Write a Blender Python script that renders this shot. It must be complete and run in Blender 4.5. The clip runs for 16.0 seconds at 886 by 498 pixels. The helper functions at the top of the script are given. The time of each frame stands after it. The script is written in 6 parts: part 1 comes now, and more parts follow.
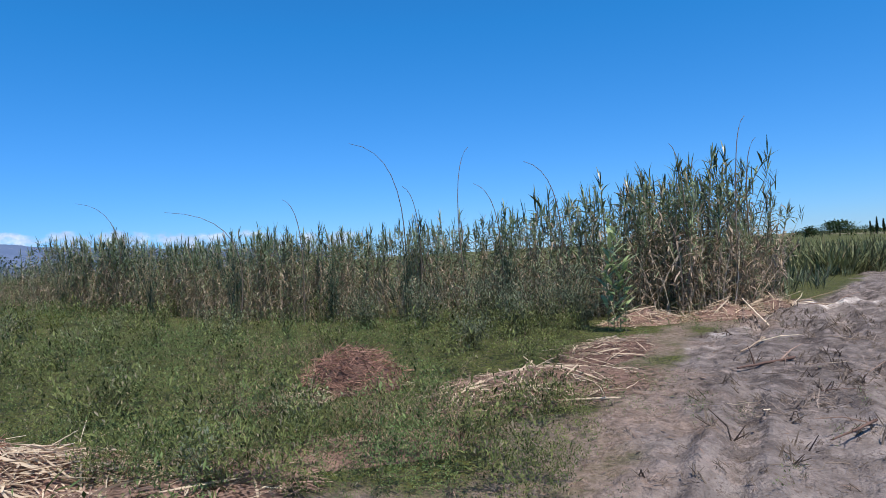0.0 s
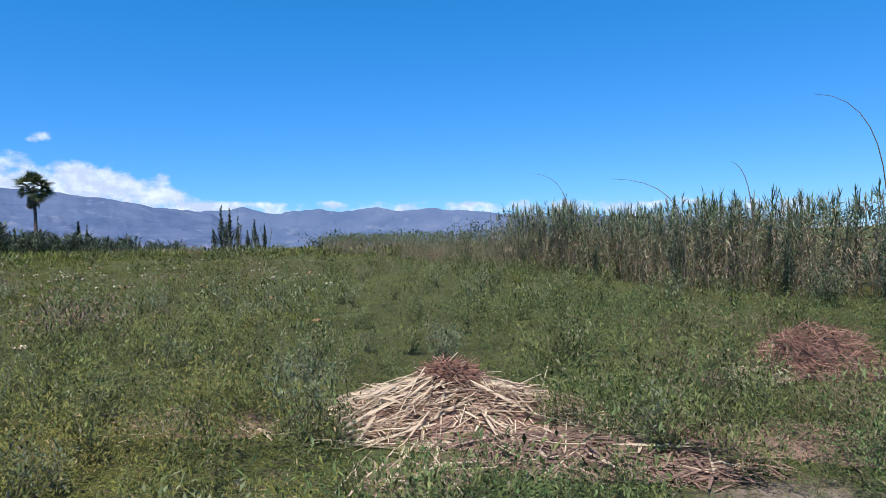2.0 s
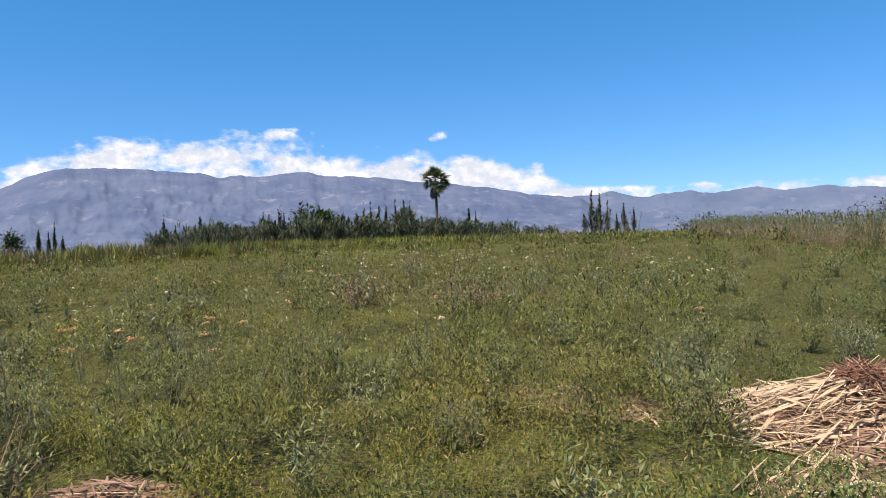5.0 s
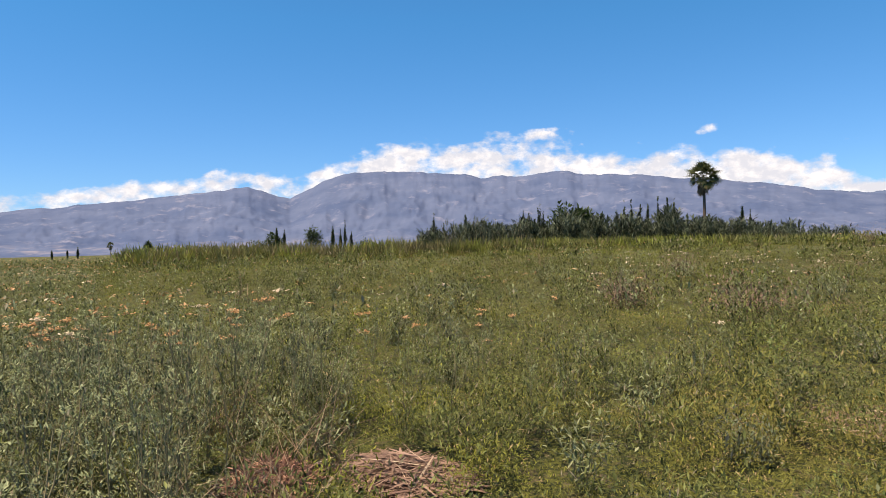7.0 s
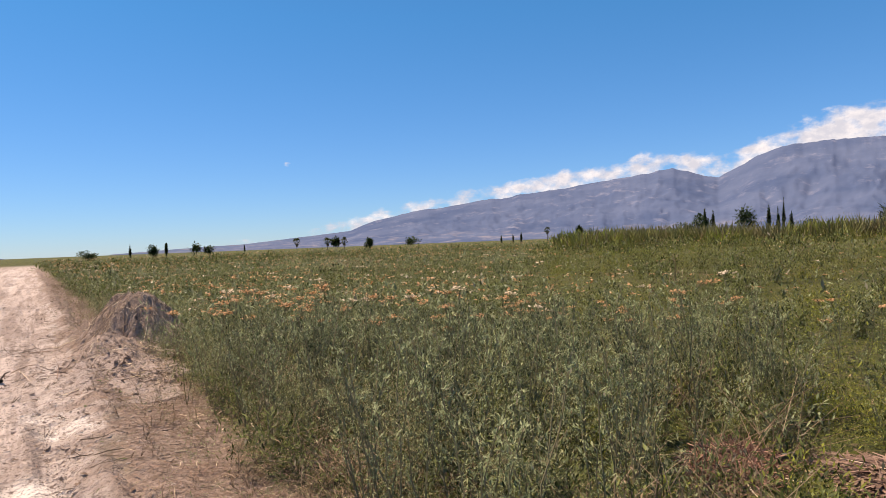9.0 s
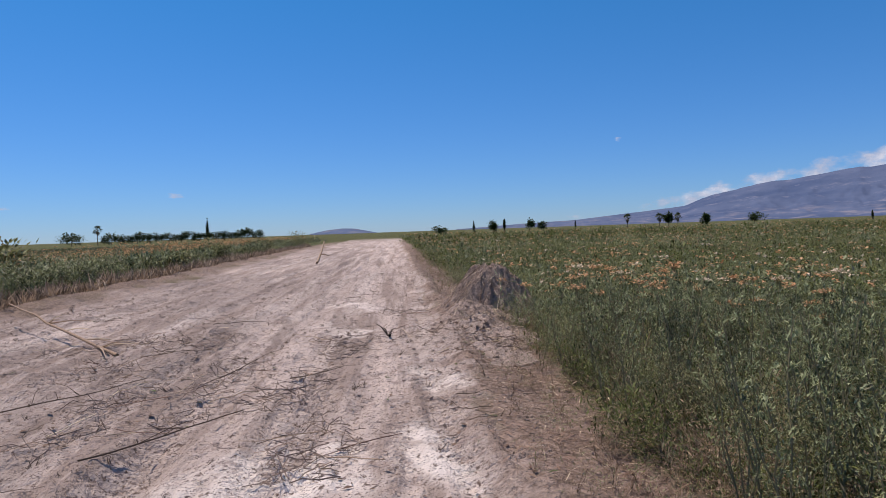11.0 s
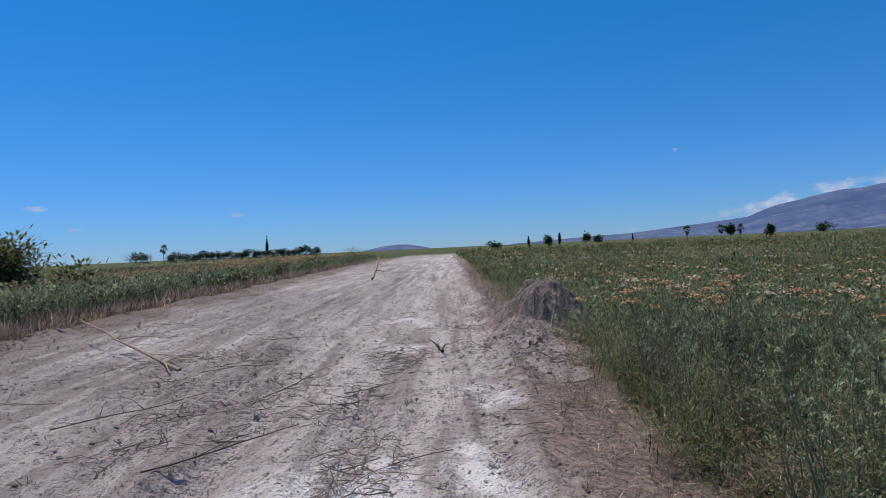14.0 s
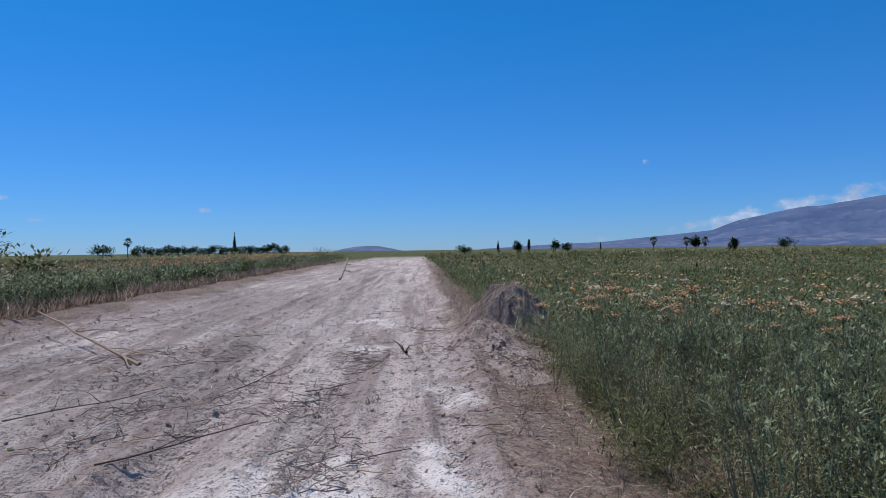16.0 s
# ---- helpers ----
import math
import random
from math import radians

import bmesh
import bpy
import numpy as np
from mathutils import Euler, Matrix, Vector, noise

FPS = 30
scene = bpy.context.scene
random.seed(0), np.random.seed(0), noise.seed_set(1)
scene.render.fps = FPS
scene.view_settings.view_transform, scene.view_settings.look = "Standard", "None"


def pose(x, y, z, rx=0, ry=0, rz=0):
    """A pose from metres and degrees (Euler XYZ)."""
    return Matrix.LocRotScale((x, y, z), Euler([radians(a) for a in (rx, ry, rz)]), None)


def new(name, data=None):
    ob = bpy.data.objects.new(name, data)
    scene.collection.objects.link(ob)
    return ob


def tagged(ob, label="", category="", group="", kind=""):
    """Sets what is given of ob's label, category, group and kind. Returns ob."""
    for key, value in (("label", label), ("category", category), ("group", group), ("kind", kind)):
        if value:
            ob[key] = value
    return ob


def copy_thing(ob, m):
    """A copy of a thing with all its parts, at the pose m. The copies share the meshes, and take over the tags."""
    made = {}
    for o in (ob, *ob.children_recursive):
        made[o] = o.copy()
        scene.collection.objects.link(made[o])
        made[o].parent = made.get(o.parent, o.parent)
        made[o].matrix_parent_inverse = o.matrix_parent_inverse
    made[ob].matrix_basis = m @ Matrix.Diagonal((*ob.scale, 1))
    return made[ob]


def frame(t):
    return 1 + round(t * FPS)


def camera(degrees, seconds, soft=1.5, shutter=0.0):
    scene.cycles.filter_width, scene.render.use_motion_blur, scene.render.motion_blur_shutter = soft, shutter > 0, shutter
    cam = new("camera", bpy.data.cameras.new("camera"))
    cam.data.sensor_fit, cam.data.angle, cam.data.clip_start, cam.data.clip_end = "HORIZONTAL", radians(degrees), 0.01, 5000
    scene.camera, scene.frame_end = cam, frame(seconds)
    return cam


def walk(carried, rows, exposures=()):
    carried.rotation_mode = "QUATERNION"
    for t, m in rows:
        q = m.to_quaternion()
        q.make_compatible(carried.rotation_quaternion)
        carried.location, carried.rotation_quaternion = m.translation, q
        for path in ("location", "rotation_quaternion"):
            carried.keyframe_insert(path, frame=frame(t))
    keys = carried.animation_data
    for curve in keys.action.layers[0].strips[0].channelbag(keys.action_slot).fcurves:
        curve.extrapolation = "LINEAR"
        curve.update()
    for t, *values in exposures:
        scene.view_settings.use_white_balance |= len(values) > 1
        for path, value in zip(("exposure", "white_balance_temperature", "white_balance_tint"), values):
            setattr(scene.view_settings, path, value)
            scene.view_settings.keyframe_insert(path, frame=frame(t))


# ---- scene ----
cam = camera(66.76, 16.0, 0.6)
PATH = [
    (0.0, pose(0.000, 0.000, 1.626, 90.36, 3.37, 0.00)),
    (0.5, pose(-0.008, 0.125, 1.603, 90.02, 3.00, 12.89)),
    (1.0, pose(-0.035, 0.133, 1.599, 90.21, 2.57, 20.65)),
    (1.5, pose(-0.106, 0.107, 1.593, 89.52, 2.68, 28.85)),
    (2.0, pose(-0.170, 0.096, 1.586, 89.37, 2.17, 36.08)),
    (2.5, pose(-0.265, 0.030, 1.588, 89.32, 2.48, 43.53)),
    (3.0, pose(-0.321, -0.057, 1.600, 89.42, 2.77, 51.11)),
    (3.2, pose(-0.333, -0.080, 1.600, 89.32, 2.95, 53.86)),
    (5.3, pose(-0.213, -0.056, 1.612, 89.43, 2.38, 69.13)),
    (5.5, pose(-0.235, -0.072, 1.603, 89.63, 2.44, 71.14)),
    (6.0, pose(-0.218, -0.110, 1.609, 89.89, 1.43, 76.68)),
    (6.5, pose(-0.246, -0.144, 1.608, 89.97, 1.29, 81.63)),
    (7.0, pose(-0.266, -0.194, 1.601, 89.78, 1.43, 88.39)),
    (7.5, pose(-0.227, -0.253, 1.602, 89.90, 1.86, 96.56)),
    (8.0, pose(-0.206, -0.319, 1.598, 89.91, 2.38, 103.37)),
    (8.5, pose(-0.211, -0.364, 1.604, 89.90, 2.70, 110.70)),
    (9.0, pose(-0.068, -0.360, 1.598, 89.44, 2.18, 123.50)),
    (9.5, pose(0.013, -0.364, 1.608, 88.43, 2.84, 132.14)),
    (10.0, pose(0.052, -0.438, 1.603, 88.55, 2.43, 139.41)),
    (10.2, pose(0.077, -0.473, 1.608, 88.29, 2.06, 142.62)),
    (12.3, pose(0.058, -0.586, 1.603, 88.77, 2.53, 156.95)),
    (12.5, pose(0.052, -0.592, 1.601, 88.48, 2.40, 157.58)),
    (13.0, pose(0.041, -0.594, 1.574, 86.51, 1.84, 157.39)),
    (13.5, pose(0.027, -0.583, 1.576, 86.42, 1.97, 156.52)),
    (14.0, pose(0.043, -0.522, 1.607, 89.87, 2.68, 155.70)),
    (14.5, pose(0.034, -0.511, 1.601, 91.05, 1.77, 154.77)),
    (15.0, pose(0.040, -0.489, 1.603, 90.74, 0.92, 154.33)),
    (15.5, pose(0.026, -0.473, 1.595, 90.00, 1.17, 153.82)),
    (16.0, pose(0.037, -0.449, 1.593, 90.07, 0.77, 153.13)),
]
EXPOSURES = [
    (0.0, 0.18, 6400, 10), (0.5, 0.36, 6400, 10), (1.2, 0.32, 6400, 10), (3.2, 0.32, 6500, 10), (5.3, 0.52, 8500, 14), (7.0, 0.52, 9000, 16), (8.5, 0.44, 9100, 19), (9.0, 0.34, 9000, 20), (9.5, 0.22, 8800, 21), (10.2, 0.0, 8000, 21),
    (12.3, -0.34, 6700, 14), (13.1, -0.33, 6650, 12), (13.9, -0.38, 6200, 12), (16.0, -0.36, 6050, 12),
]
walk(cam, PATH, EXPOSURES)

# ---- world and sun ----
SUN_ELEVATION, SUN_BEARING = 66.0, 205.0   # degrees; bearing turns left from +y
sun_way = Vector((-math.sin(radians(SUN_BEARING)) * math.cos(radians(SUN_ELEVATION)),
                  math.cos(radians(SUN_BEARING)) * math.cos(radians(SUN_ELEVATION)),
                  math.sin(radians(SUN_ELEVATION))))
world = bpy.data.worlds.new("clear_summer_sky")
scene.world = world
world.use_nodes = True
wn = world.node_tree.nodes
sky = wn.new("ShaderNodeTexSky")
sky.sky_type = "NISHITA"
sky.sun_disc = False
sky.sun_elevation = radians(SUN_ELEVATION)
sky.sun_rotation = radians(-SUN_BEARING)
sky.altitude, sky.air_density, sky.dust_density, sky.ozone_density = 900, 1.0, 0.0, 6.0
wn["Background"].inputs["Strength"].default_value = 0.091
tint = wn.new("ShaderNodeMix")
tint.data_type, tint.blend_type = "RGBA", "MULTIPLY"
tint.inputs["Factor"].default_value = 1.0
# the deep blue of dry high-valley air, paler towards the horizon
up = wn.new("ShaderNodeSeparateXYZ")
world.node_tree.links.new(wn.new("ShaderNodeTexCoord").outputs["Generated"], up.inputs[0])
height = wn.new("ShaderNodeMapRange")
height.inputs["From Min"].default_value, height.inputs["From Max"].default_value = 0.0, 0.32
world.node_tree.links.new(up.outputs["Z"], height.inputs["Value"])
air = wn.new("ShaderNodeMix")
air.data_type = "RGBA"
air.inputs[6].default_value, air.inputs[7].default_value = (0.53, 0.83, 1.36, 1), (0.24, 1.10, 1.60, 1)
world.node_tree.links.new(height.outputs["Result"], air.inputs["Factor"])
world.node_tree.links.new(air.outputs[2], tint.inputs[7])
world.node_tree.links.new(sky.outputs["Color"], tint.inputs[6])
world.node_tree.links.new(tint.outputs[2], wn["Background"].inputs["Color"])
sun = new("sun", bpy.data.lights.new("sun", "SUN"))
sun.data.energy, sun.data.angle, sun.data.color = 5.0, radians(0.53), (1.0, 0.95, 0.87)
sun.rotation_mode = "QUATERNION"
sun.rotation_quaternion = sun_way.to_track_quat("Z", "Y")

# ---- materials ----
def node_material(name):
    m = bpy.data.materials.new(name)
    m.use_nodes = True
    t = m.node_tree
    return m, t.nodes, t.links, t.nodes["Principled BSDF"]


def ramp_mix(nodes, links, fac, a, b):
    mix = nodes.new("ShaderNodeMix")
    mix.data_type = "RGBA"
    links.new(fac, mix.inputs["Factor"])
    for value, socket in ((a, mix.inputs[6]), (b, mix.inputs[7])):
        if isinstance(value, tuple):
            socket.default_value = (*value, 1)
        else:
            links.new(value, socket)
    return mix.outputs[2]


def noise_at(nodes, links, scale, detail=3.0, rough=0.55, low=0.35, high=0.65, vector=None, stretch=None):
    """A noise in world metres, spread to 0..1 between low and high."""
    if vector is None:
        vector = nodes.new("ShaderNodeNewGeometry").outputs["Position"]
    if stretch:
        vm = nodes.new("ShaderNodeMapping")
        vm.inputs["Scale"].default_value = stretch[0]
        vm.inputs["Rotation"].default_value = (0, 0, stretch[1])
        links.new(vector, vm.inputs["Vector"])
        vector = vm.outputs["Vector"]
    n = nodes.new("ShaderNodeTexNoise")
    n.inputs["Scale"].default_value, n.inputs["Detail"].default_value, n.inputs["Roughness"].default_value = scale, detail, rough
    links.new(vector, n.inputs["Vector"])
    r = nodes.new("ShaderNodeMapRange")
    r.inputs["From Min"].default_value, r.inputs["From Max"].default_value = low, high
    links.new(n.outputs["Fac"], r.inputs["Value"])
    return r.outputs["Result"]


def leaf_material(name, a, b, dry=None, dry_share=0.0, rough=0.55, patch=None, patch_scale=0.12, through_light=0.25, gloss=0.16, shade_scale=0.0):
    """Leaves whose tint varies from leaf to leaf, with dark blotches at a given scale that paint shade between clumps,
    and patches of another tint over the land.
    """
    m, nodes, links, bsdf = node_material(name)
    island = nodes.new("ShaderNodeNewGeometry").outputs["Random Per Island"]
    color = ramp_mix(nodes, links, island, a, b)
    if shade_scale:
        # darkened copy of the tints, laid in by noise as shade in gaps
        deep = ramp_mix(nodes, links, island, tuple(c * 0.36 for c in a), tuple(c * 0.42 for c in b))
        color = ramp_mix(nodes, links, noise_at(nodes, links, shade_scale, 3.0, 0.6, 0.48, 0.56), color, deep)
    if patch:
        color = ramp_mix(nodes, links, noise_at(nodes, links, patch_scale, 4.0, 0.6, 0.42, 0.62), color, patch)
    if dry:
        pick = nodes.new("ShaderNodeMath")
        pick.operation = "GREATER_THAN"
        pick.inputs[1].default_value = 1 - dry_share
        wn2 = nodes.new("ShaderNodeTexWhiteNoise")
        wn2.noise_dimensions = "1D"
        links.new(island, wn2.inputs["W"])
        links.new(wn2.outputs["Value"], pick.inputs[0])
        color = ramp_mix(nodes, links, pick.outputs[0], color, dry)
    links.new(color, bsdf.inputs["Base Color"])
    bsdf.inputs["Roughness"].default_value = rough
    bsdf.inputs["Specular IOR Level"].default_value = gloss
    tr = nodes.new("ShaderNodeBsdfTranslucent")
    links.new(color, tr.inputs["Color"])
    mix = nodes.new("ShaderNodeMixShader")
    mix.inputs[0].default_value = through_light
    links.new(bsdf.outputs[0], mix.inputs[1])
    links.new(tr.outputs[0], mix.inputs[2])
    links.new(mix.outputs[0], nodes["Material Output"].inputs["Surface"])
    return m


def fibre_material(name, a, b, rough=0.7, scale=30.0):
    """Dry stalks: tint by piece, with fine streaks and stains."""
    m, nodes, links, bsdf = node_material(name)
    info = nodes.new("ShaderNodeObjectInfo").outputs["Random"]
    island = nodes.new("ShaderNodeNewGeometry").outputs["Random Per Island"]
    add = nodes.new("ShaderNodeMath")
    add.operation = "ADD"
    links.new(info, add.inputs[0]), links.new(island, add.inputs[1])
    fr = nodes.new("ShaderNodeMath")
    fr.operation = "FRACT"
    links.new(add.outputs[0], fr.inputs[0])
    color = ramp_mix(nodes, links, fr.outputs[0], a, b)
    dark = tuple(c * 0.45 for c in a)
    color = ramp_mix(nodes, links, noise_at(nodes, links, scale, 3.0, 0.6, 0.52, 0.78), color, dark)
    links.new(color, bsdf.inputs["Base Color"])
    bsdf.inputs["Roughness"].default_value = rough
    bump = nodes.new("ShaderNodeBump")
    bsdf.inputs["Specular IOR Level"].default_value = 0.12
    bump.inputs["Strength"].default_value = 0.25
    bump.inputs["Distance"].default_value = 0.004
    links.new(noise_at(nodes, links, scale * 3, 2.0), bump.inputs["Height"])
    links.new(bump.outputs[0], bsdf.inputs["Normal"])
    return m


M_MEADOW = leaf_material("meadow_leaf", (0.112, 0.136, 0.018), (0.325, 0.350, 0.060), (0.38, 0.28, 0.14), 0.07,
                         patch=(0.205, 0.190, 0.050), patch_scale=0.16, shade_scale=3.6)
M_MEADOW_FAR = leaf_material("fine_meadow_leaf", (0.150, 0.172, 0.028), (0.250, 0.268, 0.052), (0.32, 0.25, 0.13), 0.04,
                             patch=(0.200, 0.165, 0.070), patch_scale=0.10, through_light=0.45, gloss=0.05, shade_scale=0.8)
M_CLUMP_FAR = leaf_material("fine_clump_leaf", (0.105, 0.122, 0.032), (0.180, 0.196, 0.055), (0.24, 0.20, 0.11), 0.04, through_light=0.45, gloss=0.05, shade_scale=0.7)
M_GREEN = leaf_material("green_meadow_leaf", (0.072, 0.115, 0.036), (0.205, 0.275, 0.100), (0.34, 0.27, 0.15), 0.05, shade_scale=3.2)
M_CLUMP = leaf_material("dark_clump_leaf", (0.076, 0.098, 0.028), (0.232, 0.258, 0.088), (0.24, 0.21, 0.14), 0.06, shade_scale=3.0)
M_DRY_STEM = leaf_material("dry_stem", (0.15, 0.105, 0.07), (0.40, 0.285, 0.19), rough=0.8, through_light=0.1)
M_WEED = leaf_material("weed_leaf", (0.118, 0.150, 0.068), (0.365, 0.405, 0.215), (0.26, 0.24, 0.16), 0.05, 0.45, shade_scale=2.6)
M_FEATHER = leaf_material("feathery_leaf", (0.142, 0.156, 0.070), (0.395, 0.405, 0.215), (0.28, 0.22, 0.13), 0.08, shade_scale=2.4)
M_GREY = leaf_material("grey_green_leaf", (0.090, 0.116, 0.066), (0.250, 0.280, 0.172), (0.17, 0.15, 0.11), 0.1, shade_scale=2.5)
M_CREAM = leaf_material("cream_flower", (0.50, 0.40, 0.28), (0.76, 0.65, 0.49), rough=0.8, through_light=0.2)
M_RUST = leaf_material("rust_flower", (0.40, 0.205, 0.100), (0.68, 0.42, 0.23), rough=0.85, through_light=0.2)
M_STEM = leaf_material("weed_stem", (0.15, 0.15, 0.075), (0.27, 0.22, 0.13), rough=0.7, through_light=0.05)
M_CANE_LEAF = leaf_material("cane_leaf", (0.055, 0.090, 0.036), (0.360, 0.420, 0.215), (0.40, 0.31, 0.20), 0.12, 0.32, gloss=0.4, shade_scale=2.2)
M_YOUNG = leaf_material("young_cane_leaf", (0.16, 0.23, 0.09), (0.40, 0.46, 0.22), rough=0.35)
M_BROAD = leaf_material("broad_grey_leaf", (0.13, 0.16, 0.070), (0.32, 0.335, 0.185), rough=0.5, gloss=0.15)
M_OLIVE = leaf_material("olive_leaf", (0.115, 0.130, 0.052), (0.34, 0.35, 0.165), (0.30, 0.24, 0.13), 0.08, shade_scale=2.0)
M_CANE_DRY = leaf_material("cane_dry_leaf", (0.22, 0.160, 0.116), (0.58, 0.45, 0.325), rough=0.7, through_light=0.25, shade_scale=2.6)
M_CANE = fibre_material("cane_stalk", (0.16, 0.135, 0.08), (0.33, 0.26, 0.165), 0.5, 12.0)
M_STRAW = fibre_material("straw", (0.31, 0.21, 0.14), (0.88, 0.72, 0.52), 0.6, 14.0)
M_OLD_STRAW = fibre_material("old_straw", (0.13, 0.078, 0.062), (0.42, 0.285, 0.215), 0.8, 14.0)
M_STRAW_LEAF = leaf_material("straw_leaf", (0.21, 0.13, 0.085), (0.82, 0.66, 0.47), rough=0.65, through_light=0.2)
M_LITTER = leaf_material("dry_litter", (0.13, 0.078, 0.060), (0.36, 0.235, 0.175), rough=0.85, through_light=0.05)
M_VERGE = leaf_material("dry_verge", (0.10, 0.068, 0.05), (0.29, 0.20, 0.15), (0.11, 0.13, 0.06), 0.10, 0.85, through_light=0.1)
M_CORE = fibre_material("matted_litter", (0.13, 0.076, 0.060), (0.29, 0.180, 0.138), 0.95, 38.0)
M_TANGLE = fibre_material("torn_roots", (0.20, 0.15, 0.12), (0.40, 0.31, 0.25), 0.85, 25.0)
M_TWIG = fibre_material("dark_twig", (0.100, 0.074, 0.057), (0.225, 0.172, 0.132), 0.8, 25.0)
M_RED_BRUSH = leaf_material("red_brown_brush", (0.10, 0.052, 0.040), (0.52, 0.29, 0.21), rough=0.85, through_light=0.1)
M_TALL_GRASS = leaf_material("tall_yellow_grass", (0.210, 0.250, 0.045), (0.350, 0.385, 0.085), (0.25, 0.20, 0.10), 0.1,
                             patch=(0.17, 0.15, 0.075), patch_scale=0.05, shade_scale=0.35)
M_BLUE_CANE = leaf_material("blue_green_cane", (0.045, 0.068, 0.042), (0.160, 0.190, 0.120), rough=0.5, shade_scale=0.5)
M_DARK_LEAF = leaf_material("dark_tree_leaf", (0.022, 0.045, 0.016), (0.055, 0.085, 0.030), rough=0.5)
M_POPLAR = leaf_material("poplar_leaf", (0.026, 0.045, 0.020), (0.060, 0.085, 0.036), rough=0.5)
M_SPIRE = leaf_material("spire_leaf", (0.045, 0.066, 0.042), (0.115, 0.140, 0.090), rough=0.5)
M_DARK_BUSH = leaf_material("dark_bush_leaf", (0.030, 0.050, 0.028), (0.10, 0.135, 0.075), rough=0.5)
M_PALM = leaf_material("palm_frond", (0.035, 0.050, 0.020), (0.13, 0.145, 0.070), rough=0.45)
M_PALM_DRY = leaf_material("palm_dry_skirt", (0.12, 0.085, 0.055), (0.24, 0.18, 0.12), rough=0.85, through_light=0.05)
M_BARK = fibre_material("bark", (0.06, 0.045, 0.035), (0.13, 0.10, 0.08), 0.9, 6.0)


def ground_material():
    """Bare trodden soil where the track runs, darker litter-strewn earth under the meadow."""
    m, nodes, links, bsdf = node_material("soil")
    at = nodes.new("ShaderNodeAttribute")
    at.attribute_name = "bare"
    bare = at.outputs["Fac"]
    at4 = nodes.new("ShaderNodeAttribute")
    at4.attribute_name = "along"
    along = at4.outputs["Vector"]
    at2 = nodes.new("ShaderNodeAttribute")
    at2.attribute_name = "packed"
    at3 = nodes.new("ShaderNodeAttribute")
    at3.attribute_name = "litter"
    soil = ramp_mix(nodes, links, noise_at(nodes, links, 1.5, 6.0, 0.66, 0.38, 0.64, vector=along, stretch=((0.09, 1.0, 1.0), 0.0)), (0.490, 0.398, 0.346), (0.690, 0.568, 0.500))
    # darker streaks along the track, independent of the relief
    dark_streak = noise_at(nodes, links, 2.6, 5.0, 0.66, 0.49, 0.58, vector=along, stretch=((0.045, 1.0, 1.0), 0.0))
    soil = ramp_mix(nodes, links, dark_streak, soil, (0.375, 0.292, 0.246))
    damp = noise_at(nodes, links, 0.33, 5.0, 0.6, 0.52, 0.70)
    soil = ramp_mix(nodes, links, damp, soil, (0.385, 0.312, 0.275))
    pale = noise_at(nodes, links, 1.3, 6.0, 0.68, 0.32, 0.50, vector=along, stretch=((0.10, 1.0, 1.0), 0.0))
    both = nodes.new("ShaderNodeMath")
    both.operation = "MULTIPLY"
    links.new(pale, both.inputs[0]), links.new(at2.outputs["Fac"], both.inputs[1])
    soil = ramp_mix(nodes, links, both.outputs[0], soil, (0.90, 0.80, 0.725))
    at5 = nodes.new("ShaderNodeAttribute")
    at5.attribute_name = "damp"
    soil = ramp_mix(nodes, links, at5.outputs["Fac"], soil, ramp_mix(nodes, links, noise_at(nodes, links, 2.4, 7.0, 0.74, 0.42, 0.6), (0.092, 0.072, 0.064), (0.285, 0.234, 0.208)))
    # dark crumbs, with the small shadows they throw painted into the soil
    crumbs_and_shade = noise_at(nodes, links, 15.0, 6.0, 0.75, 0.565, 0.615)
    soil = ramp_mix(nodes, links, crumbs_and_shade, soil, (0.165, 0.120, 0.098))
    soil = ramp_mix(nodes, links, noise_at(nodes, links, 3.2, 6.0, 0.75, 0.54, 0.66), soil, (0.40, 0.315, 0.275))
    # finer crumbs, again with their shade in the colour
    fine = noise_at(nodes, links, 44.0, 3.0, 0.6, 0.575, 0.64)
    soil = ramp_mix(nodes, links, fine, soil, (0.22, 0.168, 0.144))
    brown = ramp_mix(nodes, links, noise_at(nodes, links, 14.0, 4.0, 0.65), (0.18, 0.128, 0.098), (0.42, 0.312, 0.252))
    soil = ramp_mix(nodes, links, at3.outputs["Fac"], soil, brown)
    earth = ramp_mix(nodes, links, noise_at(nodes, links, 0.35, 5.0, 0.6), (0.072, 0.083, 0.020), (0.135, 0.138, 0.036))
    earth = ramp_mix(nodes, links, noise_at(nodes, links, 7.0, 4.0, 0.65, 0.5, 0.62), earth, (0.13, 0.105, 0.06))
    earth = ramp_mix(nodes, links, noise_at(nodes, links, 26.0, 3.0, 0.6, 0.48, 0.58), earth, (0.040, 0.048, 0.020))
    earth = ramp_mix(nodes, links, at3.outputs["Fac"], earth, brown)
    links.new(ramp_mix(nodes, links, bare, earth, soil), bsdf.inputs["Base Color"])
    bsdf.inputs["Roughness"].default_value = 0.95
    bsdf.inputs["Specular IOR Level"].default_value = 0.15
    h = nodes.new("ShaderNodeMath")
    h.operation = "ADD"
    links.new(noise_at(nodes, links, 9.0, 6.0, 0.68, 0.2, 0.8), h.inputs[0])
    links.new(noise_at(nodes, links, 38.0, 4.0, 0.6, 0.1, 0.9), h.inputs[1])
    bump = nodes.new("ShaderNodeBump")
    bump.inputs["Strength"].default_value, bump.inputs["Distance"].default_value = 0.85, 0.05
    links.new(h.outputs[0], bump.inputs["Height"])
    links.new(bump.outputs[0], bsdf.inputs["Normal"])
    return m


